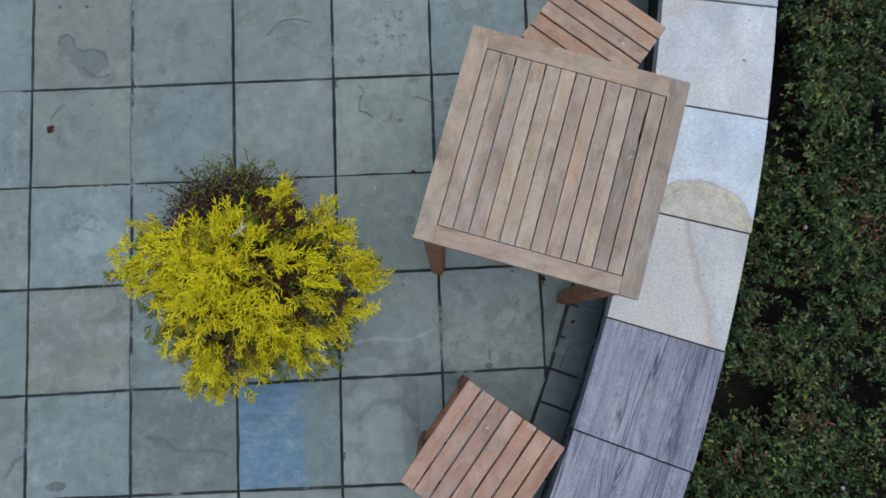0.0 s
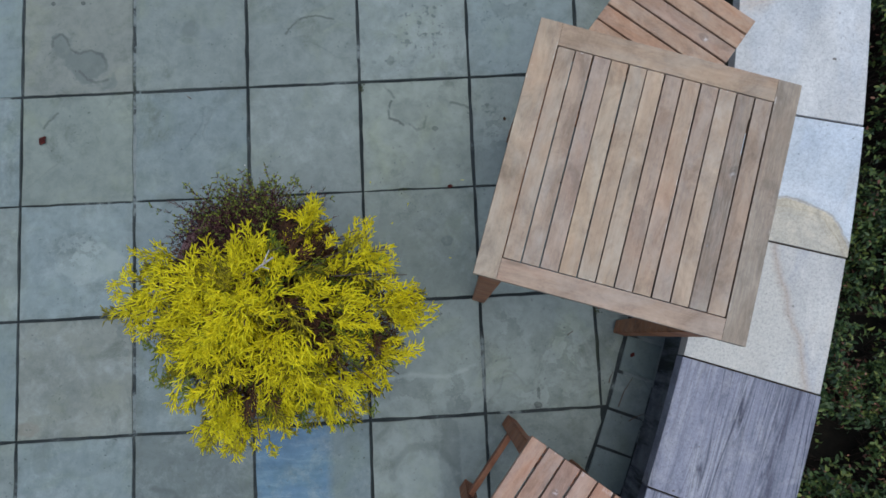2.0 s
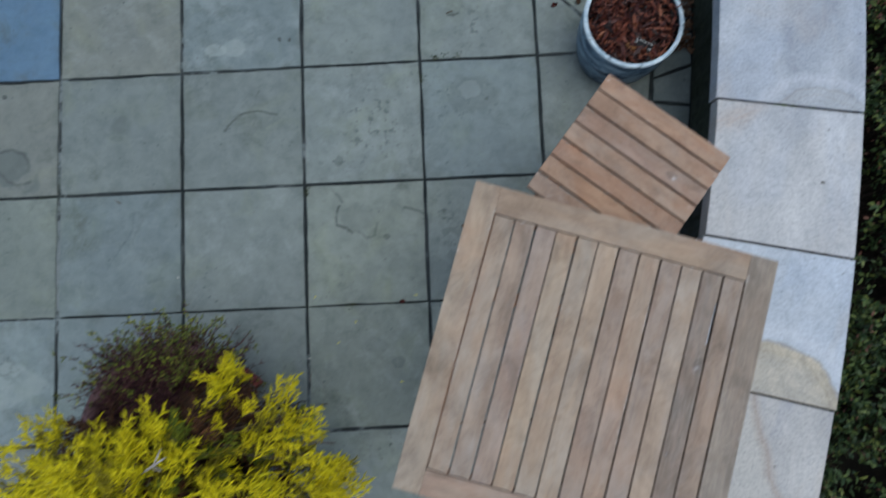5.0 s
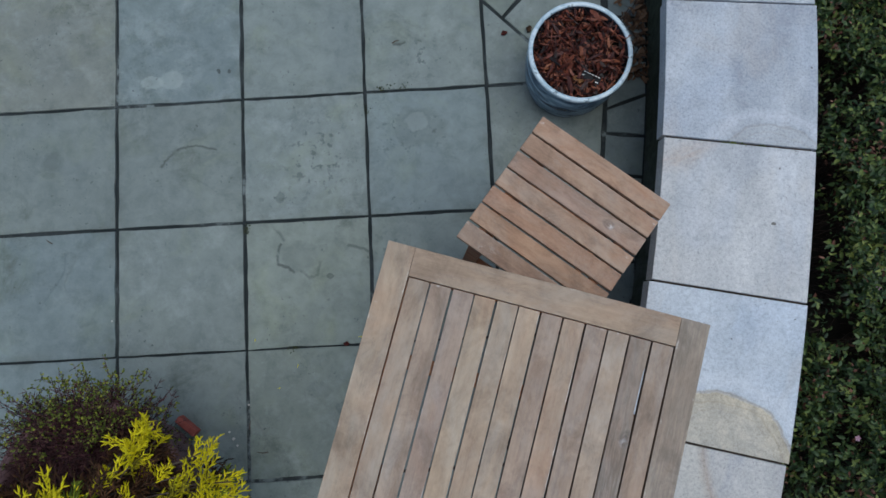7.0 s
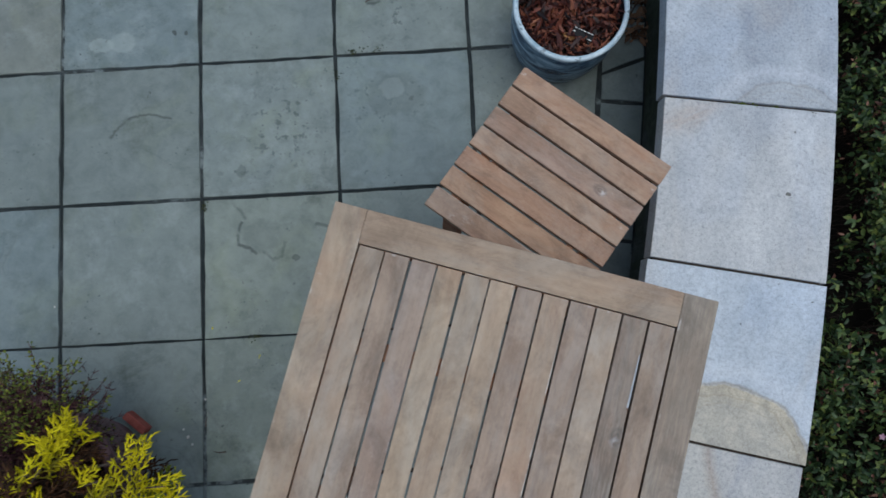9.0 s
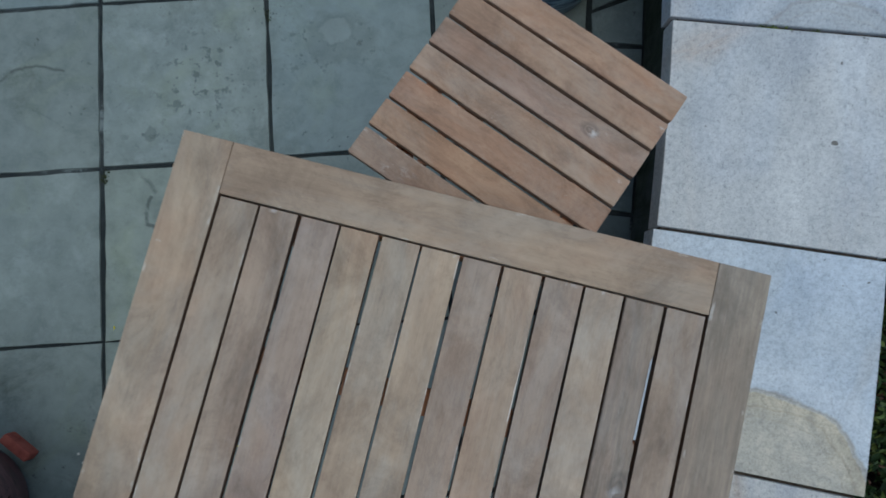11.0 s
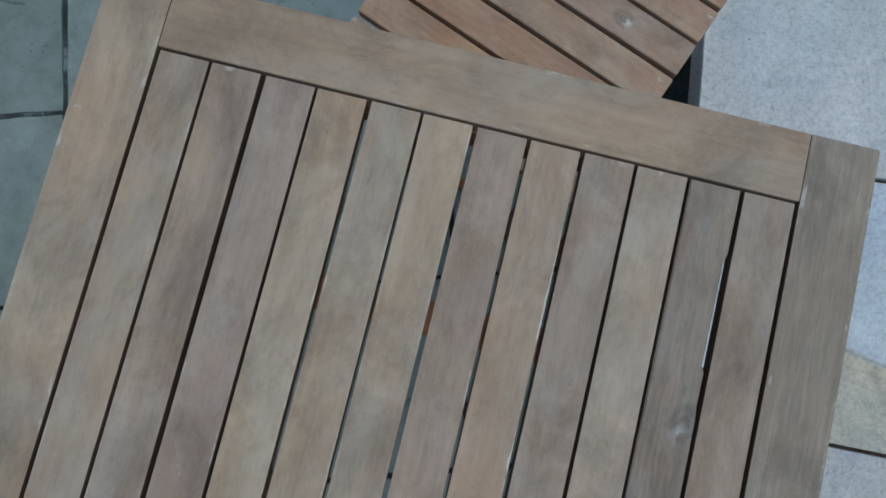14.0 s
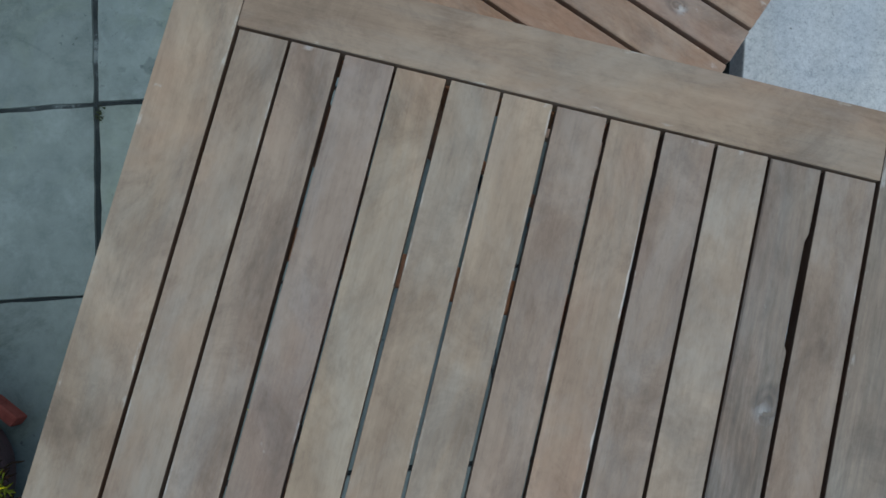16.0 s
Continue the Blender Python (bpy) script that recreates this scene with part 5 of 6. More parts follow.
# drooping greener side shoots, low on the south-west flank and under the east side
for phi, r, z in ((190, 0.52, 0.37), (194, 0.46, 0.38), (199, 0.51, 0.36), (204, 0.46, 0.37), (210, 0.45, 0.36), (216, 0.41, 0.38), (222, 0.37, 0.40), (201, 0.40, 0.40), (330, 0.36, 0.40), (310, 0.36, 0.38), (284, 0.34, 0.40)):
    out = np.array((math.cos(radians(phi)), math.sin(radians(phi)), -0.25))
    tip = np.array((MID[0], MID[1], z)) + out * r
    branch(tip, rng, 0.005)
    tuft(tip, out, 3, green, rng, 0.6, 0.03)
    tuft(tip + (0, 0, 0.02), out, 3, dark_gold, rng, 0.5, 0.03)
    if phi < 220:
        tuft(tip + (0, 0, 0.03), out, 1, gold, rng, 0.5, 0.02)
# two dry reddish branches that show through the crown
for x, y, z, dx, dy in ((-0.69, -0.12, 0.66, 0.1, -1.0), (-0.50, 0.07, 0.70, 1.0, 0.1), (-0.34, -0.01, 0.60, 0.2, -1.0)):
    tip = np.array((x, y, z))
    branch(tip, rng)
    tuft(tip, np.array((dx, dy, 0.0)), 4, dead, rng, 0.4, 0.02)
for name, store, mat, label in (("golden_foliage", gold, GOLD, "golden yellow feathery foliage"), ("lime_foliage", dark_gold, DARK_GOLD, "darker gold stems and lower sprays, crown shade in the colour"), ("green_foliage", green, GREEN_IN, "greener lower foliage"), ("dry_foliage", dead, DEAD, "dry brown inner foliage")):
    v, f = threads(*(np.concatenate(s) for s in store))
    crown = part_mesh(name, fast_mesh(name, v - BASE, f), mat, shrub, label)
fork = np.array((-0.648, 0.202, 0.885)) - BASE
end = np.array((-0.590, 0.236, 0.905)) - BASE
for points, radii in (((fork, (fork + end) / 2 + (0, 0, 0.004), end), (0.0032, 0.0032, 0.0022)), (((fork + end) / 2, end + (-0.010, 0.020, 0.0)), (0.0028, 0.0015)), ((fork * 0.6 + end * 0.4, fork * 0.4 + end * 0.6 + (0.012, -0.016, 0.0)), (0.0025, 0.0014))):
    part("bare_twig", tapered(points, radii), PALE_TWIG, shrub, "bare pale grey forked twig")

# ---- purple heather-like plant in the same pot ----
PURPLE = plain("purple_stems", (0.013, 0.007, 0.009), (0.135, 0.058, 0.060), 50, 0.85, 0.3, island=True)
SMALL_GREEN = foliage("small_olive_leaves", ((0.25, (0.06, 0.085, 0.014)), (0.55, (0.155, 0.19, 0.024)), (0.8, (0.33, 0.335, 0.035))), 14, 0.55)
low_plant = tagged(new("wiry_plant"), "wiry purple stemmed plant with tiny olive leaves", "plant")
LOW = np.array((-0.785, 0.345, 0.40))
low_plant.location = LOW
ss, se, sw, lr, lw, ll = [], [], [], [], [], []


def wiry_stem(p, way, long, joints, side, leafy, leaf):
    """A wandering stem with short side twigs; leafy says how many of them carry leaves."""
    way = way / np.linalg.norm(way)
    for s in range(joints):
        way = way + rng.normal(0, 0.22, 3) - np.array((0, 0, 0.08))
        way /= np.linalg.norm(way)
        nxt = p + way * long / joints
        nxt[2] = max(nxt[2], -0.02)
        ss.append(p), se.append(nxt), sw.append(0.0018 * (1 - 0.1 * s))
        for _ in range(side if s else 1):
            b = way + rng.normal(0, 0.8, 3)
            tip = nxt + rng.uniform(0.012, 0.022) * b / np.linalg.norm(b)
            ss.append(nxt), se.append(tip), sw.append(0.0010)
            if rng.random() < leafy * (1.0 if joints < 6 else float(np.clip(0.45 * (s - 2.5), 0.0, 1.6))):
                for _ in range(int(rng.integers(1, 4))):
                    lr.append(nxt + (tip - nxt) * rng.uniform(0.2, 1)), lw.append(b + rng.normal(0, 1.2, 3)), ll.append(leaf * rng.uniform(0.7, 1.3))
        p = nxt


for k in range(1500):
    phi = rng.uniform(0, 2 * math.pi)
    foot = np.array((np.clip(rng.normal(0, 0.075), -0.16, 0.16), np.clip(rng.normal(0.0, 0.05), -0.11, 0.08), 0.0))
    wiry_stem(foot, np.array((math.cos(phi), math.sin(phi), rng.uniform(0.5, 1.7))) + foot * 4, rng.uniform(0.06, 0.15), 5, 3, 0.035, 0.0055)
for k in range(180):
    phi = radians(rng.uniform(8, 172))
    foot = np.array((rng.normal(0, 0.06), 0.03 + rng.normal(0, 0.03), 0.02))
    wiry_stem(foot, np.array((1.15 * math.cos(phi), 0.9 * math.sin(phi), rng.uniform(0.3, 1.1))), rng.uniform(0.12, 0.225), 8, 3, 0.7, 0.0082)
# a few nearly bare shoots that stick out over the rim to the west
for k in range(16):
    phi = radians(rng.uniform(150, 205))
    wiry_stem(np.array((-0.10, 0.0, 0.03)), np.array((math.cos(phi), math.sin(phi), rng.uniform(0.1, 0.5))), rng.uniform(0.12, 0.21), 8, 2, 0.15, 0.007)
v, f = spikes(ss, se, sw)
part_mesh("stem_tangle", fast_mesh("stem_tangle", v, f), PURPLE, low_plant, "dense dark purple wiry stems")
lr, lw, ll = np.array(lr), np.array(lw), np.array(ll)
v, f = leaves(lr, lw, rng.normal(0, 0.5, lr.shape) + (0, 0, 1), ll, 0.65)
part_mesh("small_leaves", fast_mesh("small_leaves", v, f), SMALL_GREEN, low_plant, "tiny olive green leaves")

# ---- hedge behind the wall ----
HEDGE = foliage("hedge_leaves", ((0.2, (0.009, 0.021, 0.009)), (0.40, (0.026, 0.050, 0.018)), (0.53, (0.054, 0.092, 0.032)), (0.65, (0.094, 0.134, 0.036)), (0.78, (0.19, 0.22, 0.052))), 4.5, 0.45, 0.15)
RED_LEAF = foliage("hedge_reddish_tips", ((0.25, (0.06, 0.024, 0.018)), (0.6, (0.17, 0.075, 0.052)), (0.8, (0.32, 0.17, 0.12))), 20, 0.5, 0.15)
PETAL = foliage("pale_pink_petals", ((0.3, (0.30, 0.14, 0.22)), (0.7, (0.52, 0.34, 0.44))), 60, 0.6, 0.2)
HEDGE_TWIG = plain("hedge_twig_bark", (0.012, 0.008, 0.006), (0.055, 0.038, 0.03), 60, 0.9, 0.4)
hedge = tagged(new("hedge"), "dense small leaved dark green hedge behind the wall", "hedge", kind="stuff")
rng = np.random.default_rng(21)


def hedge_top(x, y):
    """The uneven top of the hedge."""
    return np.array([0.325 + 0.13 * noise.noise((a * 3.1, b * 3.1, 0.3)) + 0.09 * noise.noise((a * 8, b * 8, 2.0)) for a, b in zip(x, y)])


def shoots(count, a0, a1, d0, d1, per):
    ang = np.radians(rng.uniform(a0, a1, count))
    off = rng.uniform(d0, d1, count)
    x, y = CX + (R_OUT + off) * np.cos(ang), CY + (R_OUT + off) * np.sin(ang)
    top = hedge_top(x, y) - 0.09 * np.clip(1 - off / 0.10, 0, 1)
    depth = rng.random(count) ** 2.1
    keep = np.array([noise.noise((a * 4.3, b * 4.3, 7.7)) for a, b in zip(x, y)]) + 0.47 - 0.95 * np.clip(1 - off / np.where((y > 0.75) & (y < 1.6), 0.19, 0.095), 0, 1) > rng.random(count) * 0.45 - 0.05
    x, y, top, depth = x[keep], y[keep], top[keep], depth[keep]
    m = len(x)
    base = np.stack([x, y, top - 0.05 - 0.16 * depth], 1)
    way = np.stack([rng.normal(0, 0.75, m), rng.normal(0, 0.75, m), np.abs(rng.normal(0.55, 0.4, m))], 1)
    way /= np.linalg.norm(way, axis=1, keepdims=True)
    length = rng.uniform(0.05, 0.11, m)
    roots, ways, ups, sizes = [], [], [], []
    for k in range(per):
        s = (k + 0.7) / per
        p = base + way * (length * s)[:, None]
        spin = k * 2.4 + rng.random(m) * 0.8
        side = np.cross(way, (0.3, 0.2, 1.0))
        side /= np.linalg.norm(side, axis=1, keepdims=True) + 1e-9
        other = np.cross(way, side)
        out = side * np.cos(spin)[:, None] + other * np.sin(spin)[:, None] + way * 0.55 + (0, 0, 0.12)
        roots.append(p), ways.append(out), ups.append(way + rng.normal(0, 0.3, (m, 3)) + (0, 0, 0.8)), sizes.append(rng.uniform(0.013, 0.034, m) * (1.1 - 0.35 * s))
    return base, base + way * length[:, None], np.concatenate(roots), np.concatenate(ways), np.concatenate(ups), np.concatenate(sizes)


for name, count, a0, a1, d0, d1, per in (("near", 13500, -32, 6, -0.015, 0.95, 9), ("beyond", 17000, -46, 24, 0.9, 3.0, 7), ("ends", 6000, 6, 24, -0.015, 0.95, 7), ("south", 5000, -46, -32, -0.015, 0.95, 7)):
    b, e, roots, ways, ups, sizes = shoots(count, a0, a1, d0, d1, per)
    red = rng.random(len(roots)) < (0.10 if name == "beyond" else 0.06) + 0.55 * np.clip(np.array([noise.noise((a * 6.5, b * 6.5, 9.1)) for a, b in roots[:, :2]]) - 0.18, 0, 1) * 2
    v, f = leaves(roots[~red], ways[~red], ups[~red], sizes[~red], 0.5)
    part_mesh("hedge_leaves", fast_mesh("hedge_leaves", v, f), HEDGE, hedge)
    v, f = leaves(roots[red], ways[red], ups[red], sizes[red] * 0.8, 0.45)
    part_mesh("reddish_leaves", fast_mesh("reddish_leaves", v, f), RED_LEAF, hedge, "reddish brown spent bracts and leaves")
    v, f = spikes(b * (1, 1, 0.25), e, np.full(len(b), 0.0016))
    part_mesh("hedge_twigs", fast_mesh("hedge_twigs", v, f), HEDGE_TWIG, hedge)
    if name == "near":
        pick = rng.choice(len(e), 14, replace=False)
        tips = np.repeat(e[pick] + (0, 0, 0.01), 5, 0)
        turn = np.tile(np.arange(5) * 1.257, len(pick))
        ways = np.stack([np.cos(turn), np.sin(turn), np.full(len(turn), 0.5)], 1)
        v, f = leaves(tips, ways, np.tile((0, 0, 1.0), (len(tips), 1)), np.full(len(tips), 0.011), 0.8)
        part_mesh("small_flowers", fast_mesh("small_flowers", v, f), PETAL, hedge, "tiny pale pink flowers")

# ---- loose bits on the paving ----
FALLEN = plain("fallen_red_leaf", (0.06, 0.012, 0.010), (0.15, 0.035, 0.028), 60, 0.6, 0.3)
BROWN_LEAF = plain("fallen_brown_leaf", (0.06, 0.035, 0.022), (0.17, 0.10, 0.06), 60, 0.8, 0.4, island=True)


def fallen_leaf(x, y, size, turn, material, label, z=0.003):
    bm = bmesh.new()
    rows = []
    for k in range(7):
        s = k / 6
        w = 0.34 * math.sin(math.pi * (0.06 + 0.9 * s)) ** 0.8
        lift = 0.10 * math.sin(s * 3.0) + 0.02
        rows.append([bm.verts.new((size * (s - 0.5), size * t * w * (1 + 0.25 * math.sin(11.0 * s + 2.0 * t + turn)), size * (lift + 0.16 * abs(t) + 0.05 * math.sin(9.0 * s + 4.0 * t)))) for t in (-1, 0, 1)])
    for p, q in zip(rows, rows[1:]):
        for t in (0, 1):
            bm.faces.new((p[t], p[t + 1], q[t + 1], q[t]))
    bmesh.ops.solidify(bm, geom=bm.faces[:], thickness=size * 0.02)
    ob = tagged(part("fallen_leaf", bm, material), label, "leaf", "fallen leaves")
    ob.matrix_world = pose(x, y, z, 0, 0, turn)


fallen_leaf(-1.753, 0.855, 0.04, 62, FALLEN, "small dark red fallen leaf lying on bluestone")
fallen_leaf(-0.093, 0.597, 0.022, 5, FALLEN, "small red leaf scrap caught in a joint", 0.0)
fallen_leaf(0.144, 0.871, 0.016, 100, BROWN_LEAF, "small brown fallen leaf on bluestone")
fallen_leaf(0.543, 1.733, 0.026, 20, FALLEN, "small dark red fallen leaf on bluestone")
fallen_leaf(0.638, 1.745, 0.03, 70, BROWN_LEAF, "brown fallen leaf beside the blue pot")
STRAW = plain("straw_leaf", (0.22, 0.10, 0.04), (0.44, 0.24, 0.10), 60, 0.8, 0.4)
for x, y, size, turn in ((0.737, 1.438, 0.026, 150), (0.752, 1.428, 0.02, 20)):
    fallen_leaf(x, y, size, turn, STRAW, "dry straw coloured leaf lying on bark mulch", 0.274)
fallen_leaf(0.60, -0.115, 0.022, 40, FALLEN, "small red leaf by the wall base")
fallen_leaf(0.475, 0.085, 0.03, 130, FALLEN, "small red leaf scrap by the table leg")

rng = np.random.default_rng(31)
m = 260
ang = np.radians(rng.uniform(-5.6, -1.2, m))
rad = FACE - np.abs(rng.normal(0, 0.05, m))
roots = np.stack([CX + rad * np.cos(ang), CY + rad * np.sin(ang), rng.uniform(0.002, 0.02, m)], 1)
v, f = leaves(roots, rng.normal(0, 1, (m, 3)) * (1, 1, 0.25), rng.normal(0, 0.3, (m, 3)) + (0, 0, 1), rng.uniform(0.015, 0.045, m), 0.45)
tagged(part_mesh("leaf_litter", fast_mesh("leaf_litter", v, f), BROWN_LEAF), "dry brown leaf litter against the wall base", "leaves", kind="stuff")

rng2 = random.Random(17)
for k in range(11):
    x0, y0 = 0.955 + rng2.uniform(-0.02, 0.04), 1.52 + 0.022 * k + rng2.uniform(-0.02, 0.02)
    x1, y1, lift = x0 - rng2.uniform(0.03, 0.10), y0 - rng2.uniform(-0.03, 0.09), rng2.uniform(0.24, 0.33)
    stem = part("dry_stem", tapered([(x0, y0, 0.004), ((x0 * 2 + x1) / 3 + 0.01, (y0 * 2 + y1) / 3, lift * 0.8), (x1, y1, lift)], [0.0018, 0.0014, 0.0007]), TWIG)
    tagged(stem, "thin dry dark stem leaning over the pot rim", "stem", "dry stems by the pot")
for x, y, turn in ((-0.34, 0.45, 20), (-0.27, 0.52, 80), (-0.10, 0.30, 140), (-0.05, 0.62, 10), (-0.42, 0.62, 60)):
    *lines, wd, rank = SPRAYS[int(turn) % len(SPRAYS)]
    v, f = threads(*(line[:9] * 0.22 for line in lines), wd[:9] * 0.35)
    sprig = part_mesh("fallen_sprig", fast_mesh("fallen_sprig", v, f), GOLD)
    sprig.matrix_world = pose(x, y, 0.006, 0, 0, turn)
    tagged(sprig, "tiny yellow fallen sprig lying on bluestone", "sprig", "fallen sprigs")

PEBBLE = plain("pale_grit", (0.3, 0.29, 0.27), (0.6, 0.59, 0.56), 80, 0.8, 0.3)
BRIGHT_MOSS = foliage("bright_moss", ((0.25, (0.05, 0.08, 0.015)), (0.7, (0.16, 0.22, 0.03))), 40, 0.9, 0.1)
MOSS_MAT = foliage("joint_moss", ((0.25, (0.018, 0.022, 0.012)), (0.6, (0.05, 0.06, 0.025)), (0.8, (0.09, 0.10, 0.04))), 40, 0.9, 0.1)


def pebble(x, y, size):
    bm = bmesh.new()
    bmesh.ops.create_icosphere(bm, subdivisions=1, radius=size / 2)
    for vert in bm.verts:
        vert.co = vert.co * rng.uniform(0.75, 1.2)
        vert.co.z *= 0.55
    ob = tagged(part("grit_stone", bm, PEBBLE), "tiny pale stone chip lying on bluestone", "stone", "stone chips")
    ob.location = (x, y, size * 0.25)


for x, y, size in ((-0.50, 0.285, 0.012), (-0.487, 0.262, 0.009), (-0.515, 0.31, 0.008), (-0.445, 0.40, 0.009), (-0.93, 0.72, 0.007), (0.31, 0.61, 0.007)):
    pebble(x, y, size)


def twig_scrap(x, y, long, turn):
    a = radians(turn)
    d = Vector((math.cos(a), math.sin(a), 0))
    e = Vector((-d.y, d.x, 0))
    p = Vector((x, y, 0.0025))
    scrap = part("twig_scrap", tapered([p - d * long / 2, p + e * long * 0.07 + Vector((0, 0, 0.002)), p + d * long / 2 + e * long * 0.02], [0.0022, 0.0018, 0.0008]), TWIG)
    tagged(scrap, "short dark twig lying on bluestone", "twig", "fallen twigs")


for x, y, long, turn in ((-0.40, 0.235, 0.04, 175), (-0.441, 0.33, 0.03, 80), (0.13, 1.72, 0.03, 20), (-1.16, 1.02, 0.03, 140), (0.51, -0.20, 0.05, 65), (0.36, -0.02, 0.03, 30), (0.565, -0.26, 0.13, 58), (0.60, -0.36, 0.07, 20)):
    twig_scrap(x, y, long, turn)

for x, y, wide, turn in ((0.075, 1.541, 0.06, 8), (0.155, 1.545, 0.045, 5), (-0.28, 0.589, 0.03, 0), (-0.443, 1.03, 0.035, 90), (0.012, 1.46, 0.035, 90), (-1.374, 0.30, 0.03, 90), (0.02, 0.14, 0.035, 90), (0.35, 0.128, 0.04, 0), (0.47, 0.07, 0.04, 80)):
    m = 46
    a = rng.normal(0, 0.32, m) * wide
    b = rng.normal(0, 0.006, m)
    roots = np.stack([a, b, rng.uniform(-0.004, 0.001, m)], 1)
    v, f = leaves(roots, rng.normal(0, 1, (m, 3)) + (0, 0, 0.6), rng.normal(0, 0.4, (m, 3)) + (0, 0, 1), rng.uniform(0.004, 0.009, m), 0.7)
    tuft_ob = tagged(part_mesh("moss_tuft", fast_mesh("moss_tuft", v, f), MOSS_MAT), "small dark moss tuft growing in a joint", "moss", "moss tufts in joints")
    tuft_ob.matrix_world = pose(x, y, 0, 0, 0, turn)

for x, y, wide in ((1.149, 1.148, 0.05), (1.244, 1.134, 0.03)):
    m = 40
    roots = np.stack([rng.normal(0, 0.32, m) * wide, rng.normal(0, 0.0025, m), rng.uniform(-0.006, 0.0, m)], 1)
    v, f = leaves(roots, rng.normal(0, 1, (m, 3)) + (0, 0, 0.8), rng.normal(0, 0.4, (m, 3)) + (0, 0, 1), rng.uniform(0.003, 0.007, m), 0.7)
    tuft_ob = tagged(part_mesh("moss_tuft", fast_mesh("moss_tuft", v, f), BRIGHT_MOSS), "small bright green moss tuft between coping slabs", "moss", "moss tufts in joints")
    tuft_ob.matrix_world = pose(x, y, WALL_TOP - 0.004, 0, 0, -8)

# ---- paving: mortar bed and bluestone flags ----
COLS = [-1.836 - 0.4615 * k for k in range(7, 0, -1)] + [-1.836, -1.377, -0.908, -0.449, 0.006, 0.4645, 0.93]
ROWS = [-0.79 - 0.461 * k for k in range(6, 0, -1)] + [-0.79, -0.320, 0.142, 0.592, 1.057, 1.526] + [1.526 + 0.461 * k for k in range(1, 8)]
# the joints run slightly askew: turn of each column, and of each row
COL_TURN = {7: -0.0125, 8: -0.0087, 9: -0.008, 10: -0.002}
ROW_TURN = {6: 0.002, 7: 0.015, 8: 0.012, 9: 0.004, 10: 0.007, 11: 0.014}


def corner(c, r):
    """Where two joint lines cross."""
    x = COLS[c] + COL_TURN.get(c, 0.0) * (ROWS[r] - 0.12)
    return (x, ROWS[r] + ROW_TURN.get(r, 0.0) * max(x, -2.6))


bm = bmesh.new()
pts = [bm.verts.new((-5.3, -4.2, -0.0045)), bm.verts.new((-5.3, 5.0, -0.0045))]
for k in range(31):
    a = 20.0 - (20.0 + 58.0) * k / 30
    p = polar(FACE + 0.004, a, -0.0045)
    if -4.2 < p.y < 5.0:
        pts.append(bm.verts.new(p))
bm.faces.new(pts)
bmesh.ops.triangulate(bm, faces=bm.faces[:])
bmesh.ops.recalc_face_normals(bm, faces=bm.faces)
patio = tagged(part("pavement", bm, MORTAR), "patio of square bluestone flags with dark joints", "pavement", kind="structure")

OLIVE, BLUISH, GREY, TAN, BLUE, DARK, MOSS = (0.177, 0.206, 0.180), (0.168, 0.214, 0.228), (0.186, 0.219, 0.213), (0.20, 0.212, 0.187), (0.108, 0.184, 0.278), (0.165, 0.197, 0.19), (0.198, 0.228, 0.198)
MEAN = (0.177, 0.211, 0.212)
OLIVE, BLUISH, GREY, TAN, DARK, MOSS = (tuple(m + (c - m) * 0.62 for c, m in zip(tint, MEAN)) for tint in (OLIVE, BLUISH, GREY, TAN, DARK, MOSS))
DEEP = (0.128, 0.155, 0.158)
TINTS = {"k": DEEP, "o": OLIVE, "b": BLUISH, "g": GREY, "t": TAN, "B": BLUE, "d": DARK, "m": MOSS}
# rows from y = 1.514 upwards first, then down; columns from x = -2.30
PLAN = {11: "gBtbgg", 10: "btgggb", 9: "bobgmd", 8: "gbbgod", 7: "btbbgg", 6: "gbkBgd"}
# brightness factor of single flags over their planned tint
TINT_GAIN = {(10, 8): 1.15, (11, 8): 1.15, (10, 7): 1.14, (11, 7): 1.15, (10, 6): 1.12, (11, 6): 1.1, (11, 9): 1.1, (10, 9): 1.08, (9, 8): 1.05, (11, 10): 1.12, (11, 11): 1.12, (10, 11): 1.1, (7, 8): 1.06, (10, 10): 1.12, (9, 7): 1.05, (7, 6): 1.05}
rng = random.Random(9)
ST, CHAMFER = 0.0050, 0.003


def inset_polygon(points, gap):
    """A convex polygon moved inwards by gap."""
    out, n = [], len(points)
    for k in range(n):
        a, b, c = (Vector(points[(k + s) % n]) for s in (-1, 0, 1))
        d1, d2 = (b - a).normalized(), (c - b).normalized()
        n1, n2 = Vector((-d1.y, d1.x)), Vector((-d2.y, d2.x))
        out.append(b + (n1 + n2) * (gap / (1 + n1.dot(n2))))
    return out


def flag_mesh(points, rng, chips_=0.0017):
    """A flag with slightly ragged, chamfered edges; points run anticlockwise."""
    pts = inset_polygon(points, ST + rng.uniform(-0.0012, 0.0006))
    ringed = []
    n = len(pts)
    for k in range(n):
        a, b = pts[k], pts[(k + 1) % n]
        cuts = max(2, min(9, int((b - a).length / 0.05)))
        for s in range(cuts):
            p = a.lerp(b, s / cuts)
            ringed.append(p + (Vector((rng.uniform(-1, 1), rng.uniform(-1, 1))) * chips_ * (1.0 if rng.random() < 0.9 else 2.0)))
    mid = sum(ringed, Vector((0, 0))) / len(ringed)
    top = [(*(p + (mid - p).normalized() * CHAMFER), 0.0) for p in ringed]
    low = [(*p, -0.013) for p in ringed]
    m = len(ringed)
    faces = [tuple(range(m))] + [(m + k, m + (k + 1) % m, (k + 1) % m, k) for k in range(m)]
    return mesh_from("flag", top + low, faces)


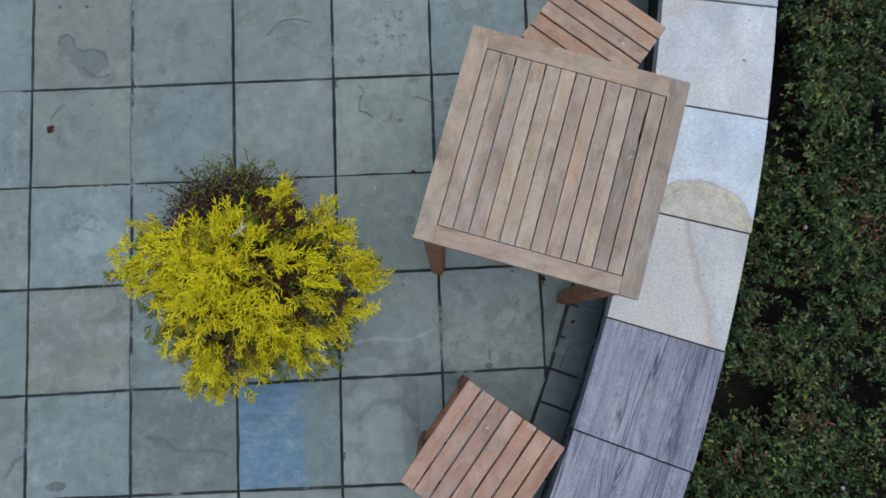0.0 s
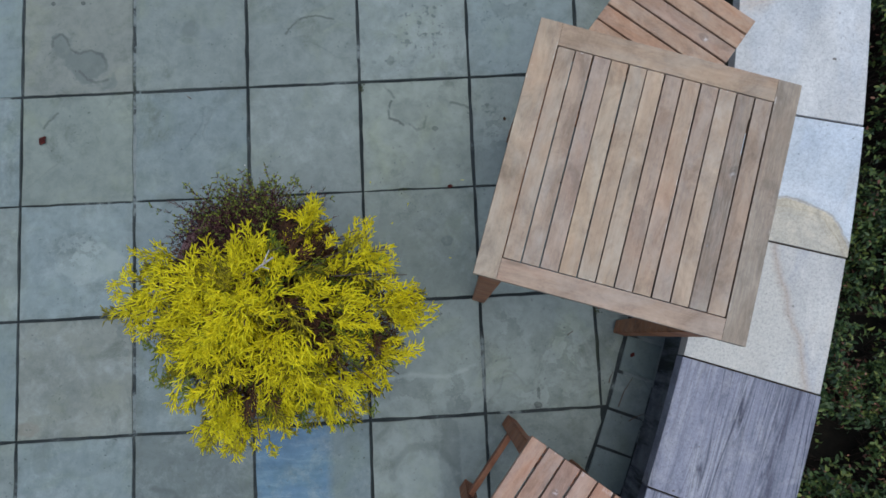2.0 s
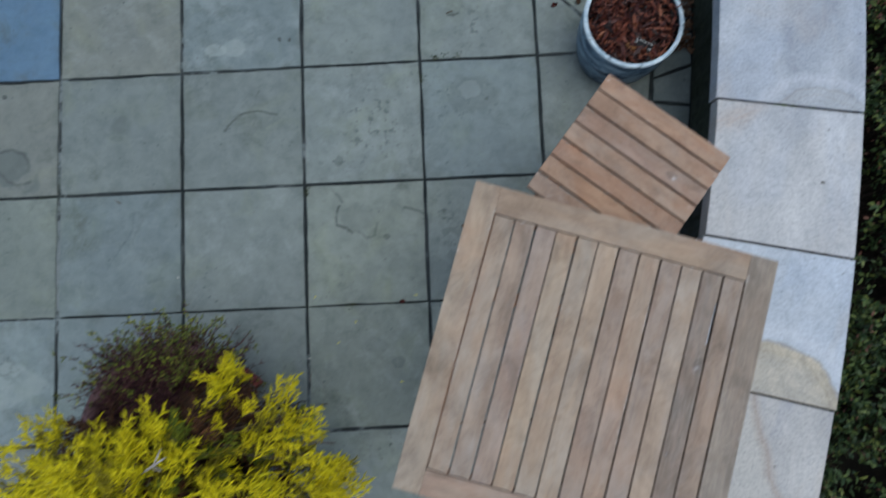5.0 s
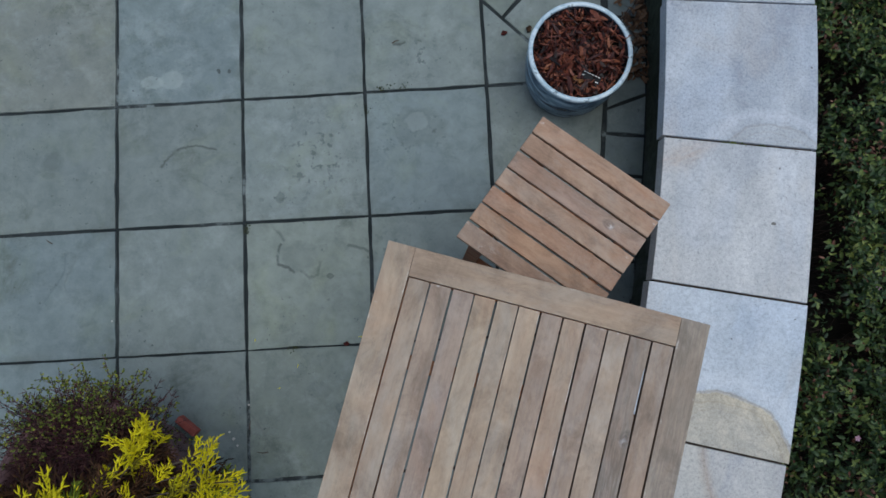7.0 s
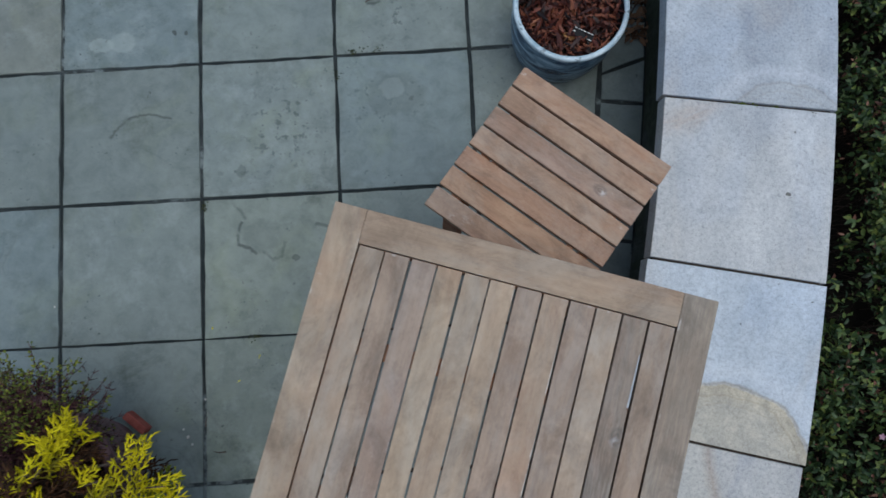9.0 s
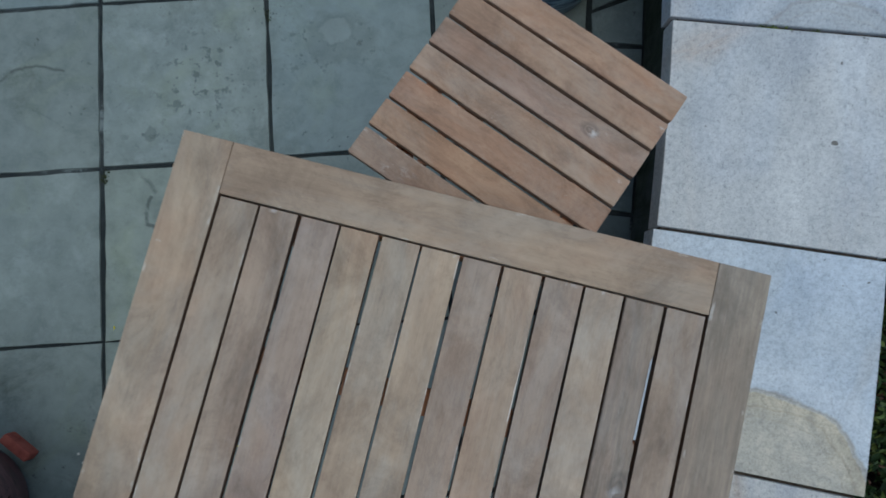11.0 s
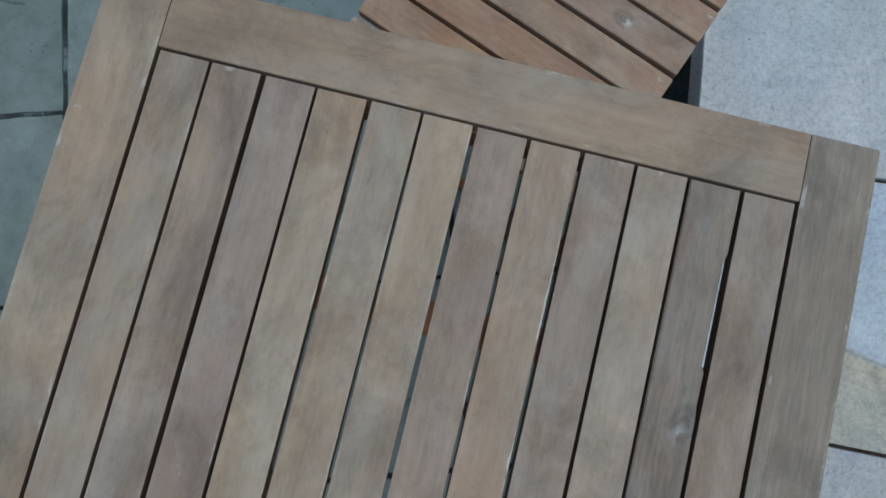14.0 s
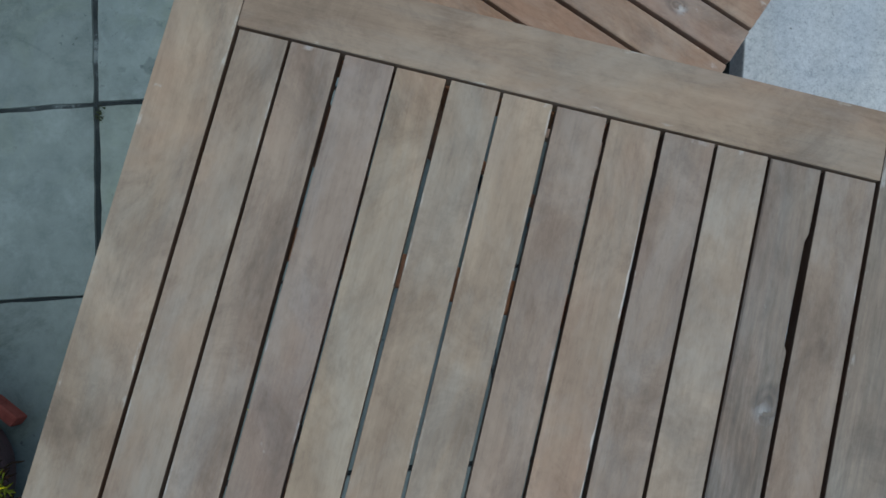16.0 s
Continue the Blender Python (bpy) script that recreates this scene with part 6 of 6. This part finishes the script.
def lay(me, x, y, tint):
    ob = part_mesh("flag", me, STONE, patio)
    bright = rng.uniform(0.96, 1.04)
    ob.matrix_world = pose(x, y, rng.uniform(-0.0012, 0.0012), rng.uniform(-0.12, 0.12), rng.uniform(-0.12, 0.12), 0)
    ob.color = (tint[0] * 0.985 * bright, tint[1] * 0.96 * bright, tint[2] * 0.955 * bright, 1)
    return ob


SQ = 0.4612
# row joints that are tighter than the rest
NARROW = {9: 0.0024, 10: 0.0010, 11: 0.0012}
SHARED = [flag_mesh([(-SQ / 2, -SQ / 2), (SQ / 2, -SQ / 2), (SQ / 2, SQ / 2), (-SQ / 2, SQ / 2)], rng) for _ in range(8)]


def border_r(y):
    return CX + math.sqrt(BORDER ** 2 - (y - CY) ** 2)


for c in range(len(COLS) - 2):
    for r in range(len(ROWS) - 1):
        x0, x1, y0, y1 = COLS[c], COLS[c + 1], ROWS[r], ROWS[r + 1]
        if min(border_r(y0), border_r(y1)) < x1 - 0.06:
            continue
        row = PLAN.get(r)
        gain = TINT_GAIN.get((c, r), 1.0)
        tint = TINTS[row[c - 6]] if row and 0 <= c - 6 < len(row) else rng.choice((OLIVE, BLUISH, GREY, GREY, BLUISH, TAN, DARK))
        tint = tuple(t * gain for t in tint)
        if 6 <= c and 5 <= r <= 12:
            low, high = NARROW.get(r, 0.0), NARROW.get(r + 1, 0.0)
            quad = [(p[0], p[1] + d) for p, d in ((corner(c, r), -low), (corner(c + 1, r), -low), (corner(c + 1, r + 1), high), (corner(c, r + 1), high))]
            mx, my = sum(p[0] for p in quad) / 4, sum(p[1] for p in quad) / 4
            own = flag_mesh([(p[0] - mx, p[1] - my) for p in quad], rng)
            if (c, r) in MARKED:
                own.materials.append(MARKED[c, r])
            ob = lay(own, mx, my, tint)
            if (c, r) == (9, 6):
                tagged(ob, "two-tone blue flag")
        else:
            lay(SHARED[(c * 5 + r * 3) % 8], (x0 + x1) / 2, (y0 + y1) / 2, tint)


def clip_poly(poly, inside, cross):
    out = []
    for k in range(len(poly)):
        a, b = poly[k - 1], poly[k]
        if inside(b):
            if not inside(a):
                out.append(cross(a, b))
            out.append(b)
        elif inside(a):
            out.append(cross(a, b))
    return out


def cut_flag(poly, tint):
    """A flag cut along the border line; skipped when only a sliver is left."""
    area = 0.5 * sum(poly[k - 1][0] * poly[k][1] - poly[k][0] * poly[k - 1][1] for k in range(len(poly)))
    if len(poly) < 3 or area < 0.004:
        return
    mx, my = sum(p[0] for p in poly) / len(poly), sum(p[1] for p in poly) / len(poly)
    lay(flag_mesh([(p[0] - mx, p[1] - my) for p in poly], rng), mx, my, tint)


def in_border(p):
    return math.hypot(p[0] - CX, p[1] - CY) < BORDER


def to_border(a, b):
    lo, hi = 0.0, 1.0
    first = in_border(a)
    for _ in range(30):
        m = (lo + hi) / 2
        if in_border((a[0] + (b[0] - a[0]) * m, a[1] + (b[1] - a[1]) * m)) == first:
            lo = m
        else:
            hi = m
    return (a[0] + (b[0] - a[0]) * lo, a[1] + (b[1] - a[1]) * lo)


for c in range(len(COLS) - 1):
    for r in range(len(ROWS) - 1):
        x0, x1, y0, y1 = COLS[c], COLS[c + 1], ROWS[r], ROWS[r + 1]
        if c < len(COLS) - 2 and min(border_r(y0), border_r(y1)) >= x1 - 0.06:
            continue
        square = [corner(c, r), corner(c + 1, r), corner(c + 1, r + 1), corner(c, r + 1)]
        poly = clip_poly(square, in_border, to_border)
        if c == len(COLS) - 2 and r == 11:
            # this flag is laid as three pieces cut on the diagonal
            over = lambda p: p[0] + p[1] > 2.335
            cross = lambda a, b: tuple(a[k] + (b[k] - a[k]) * (2.335 - a[0] - a[1]) / (b[0] + b[1] - a[0] - a[1]) for k in (0, 1))
            upper = clip_poly(poly, over, cross)
            left = lambda p: p[1] - p[0] > 1.259
            split = lambda a, b: tuple(a[k] + (b[k] - a[k]) * (1.259 - a[1] + a[0]) / (b[1] - b[0] - a[1] + a[0]) for k in (0, 1))
            cut_flag(clip_poly(poly, lambda p: not over(p), cross), GREY)
            cut_flag(clip_poly(upper, left, split), OLIVE)
            cut_flag(clip_poly(upper, lambda p: not left(p), split), GREY)
        elif len(poly) >= 3:
            cut_flag(poly, DARK if r < 10 else GREY)

# border course of small stones along the wall
joints = [-18.35 - 1.19 * k for k in range(18, 0, -1)] + [-18.35 + 1.2278 * k for k in range(10)] + [-6.31, -5.0, -3.7, -2.5] + [-1.3 + 1.2 * k for k in range(14)]
skew = {-6.31: 0.27}
for a, b in zip(joints, joints[1:]):
    sa, sb = skew.get(a, 0.0), skew.get(b, 0.0)
    q = [polar(BORDER, a - sa), polar(FACE, a + sa), polar(FACE, b + sb), polar(BORDER, b - sb)]
    if -4.2 < q[0].y < 5.0:
        cut_flag([(p.x, p.y) for p in q], rng.choice((DARK, (0.135, 0.172, 0.182), (0.15, 0.185, 0.195))))
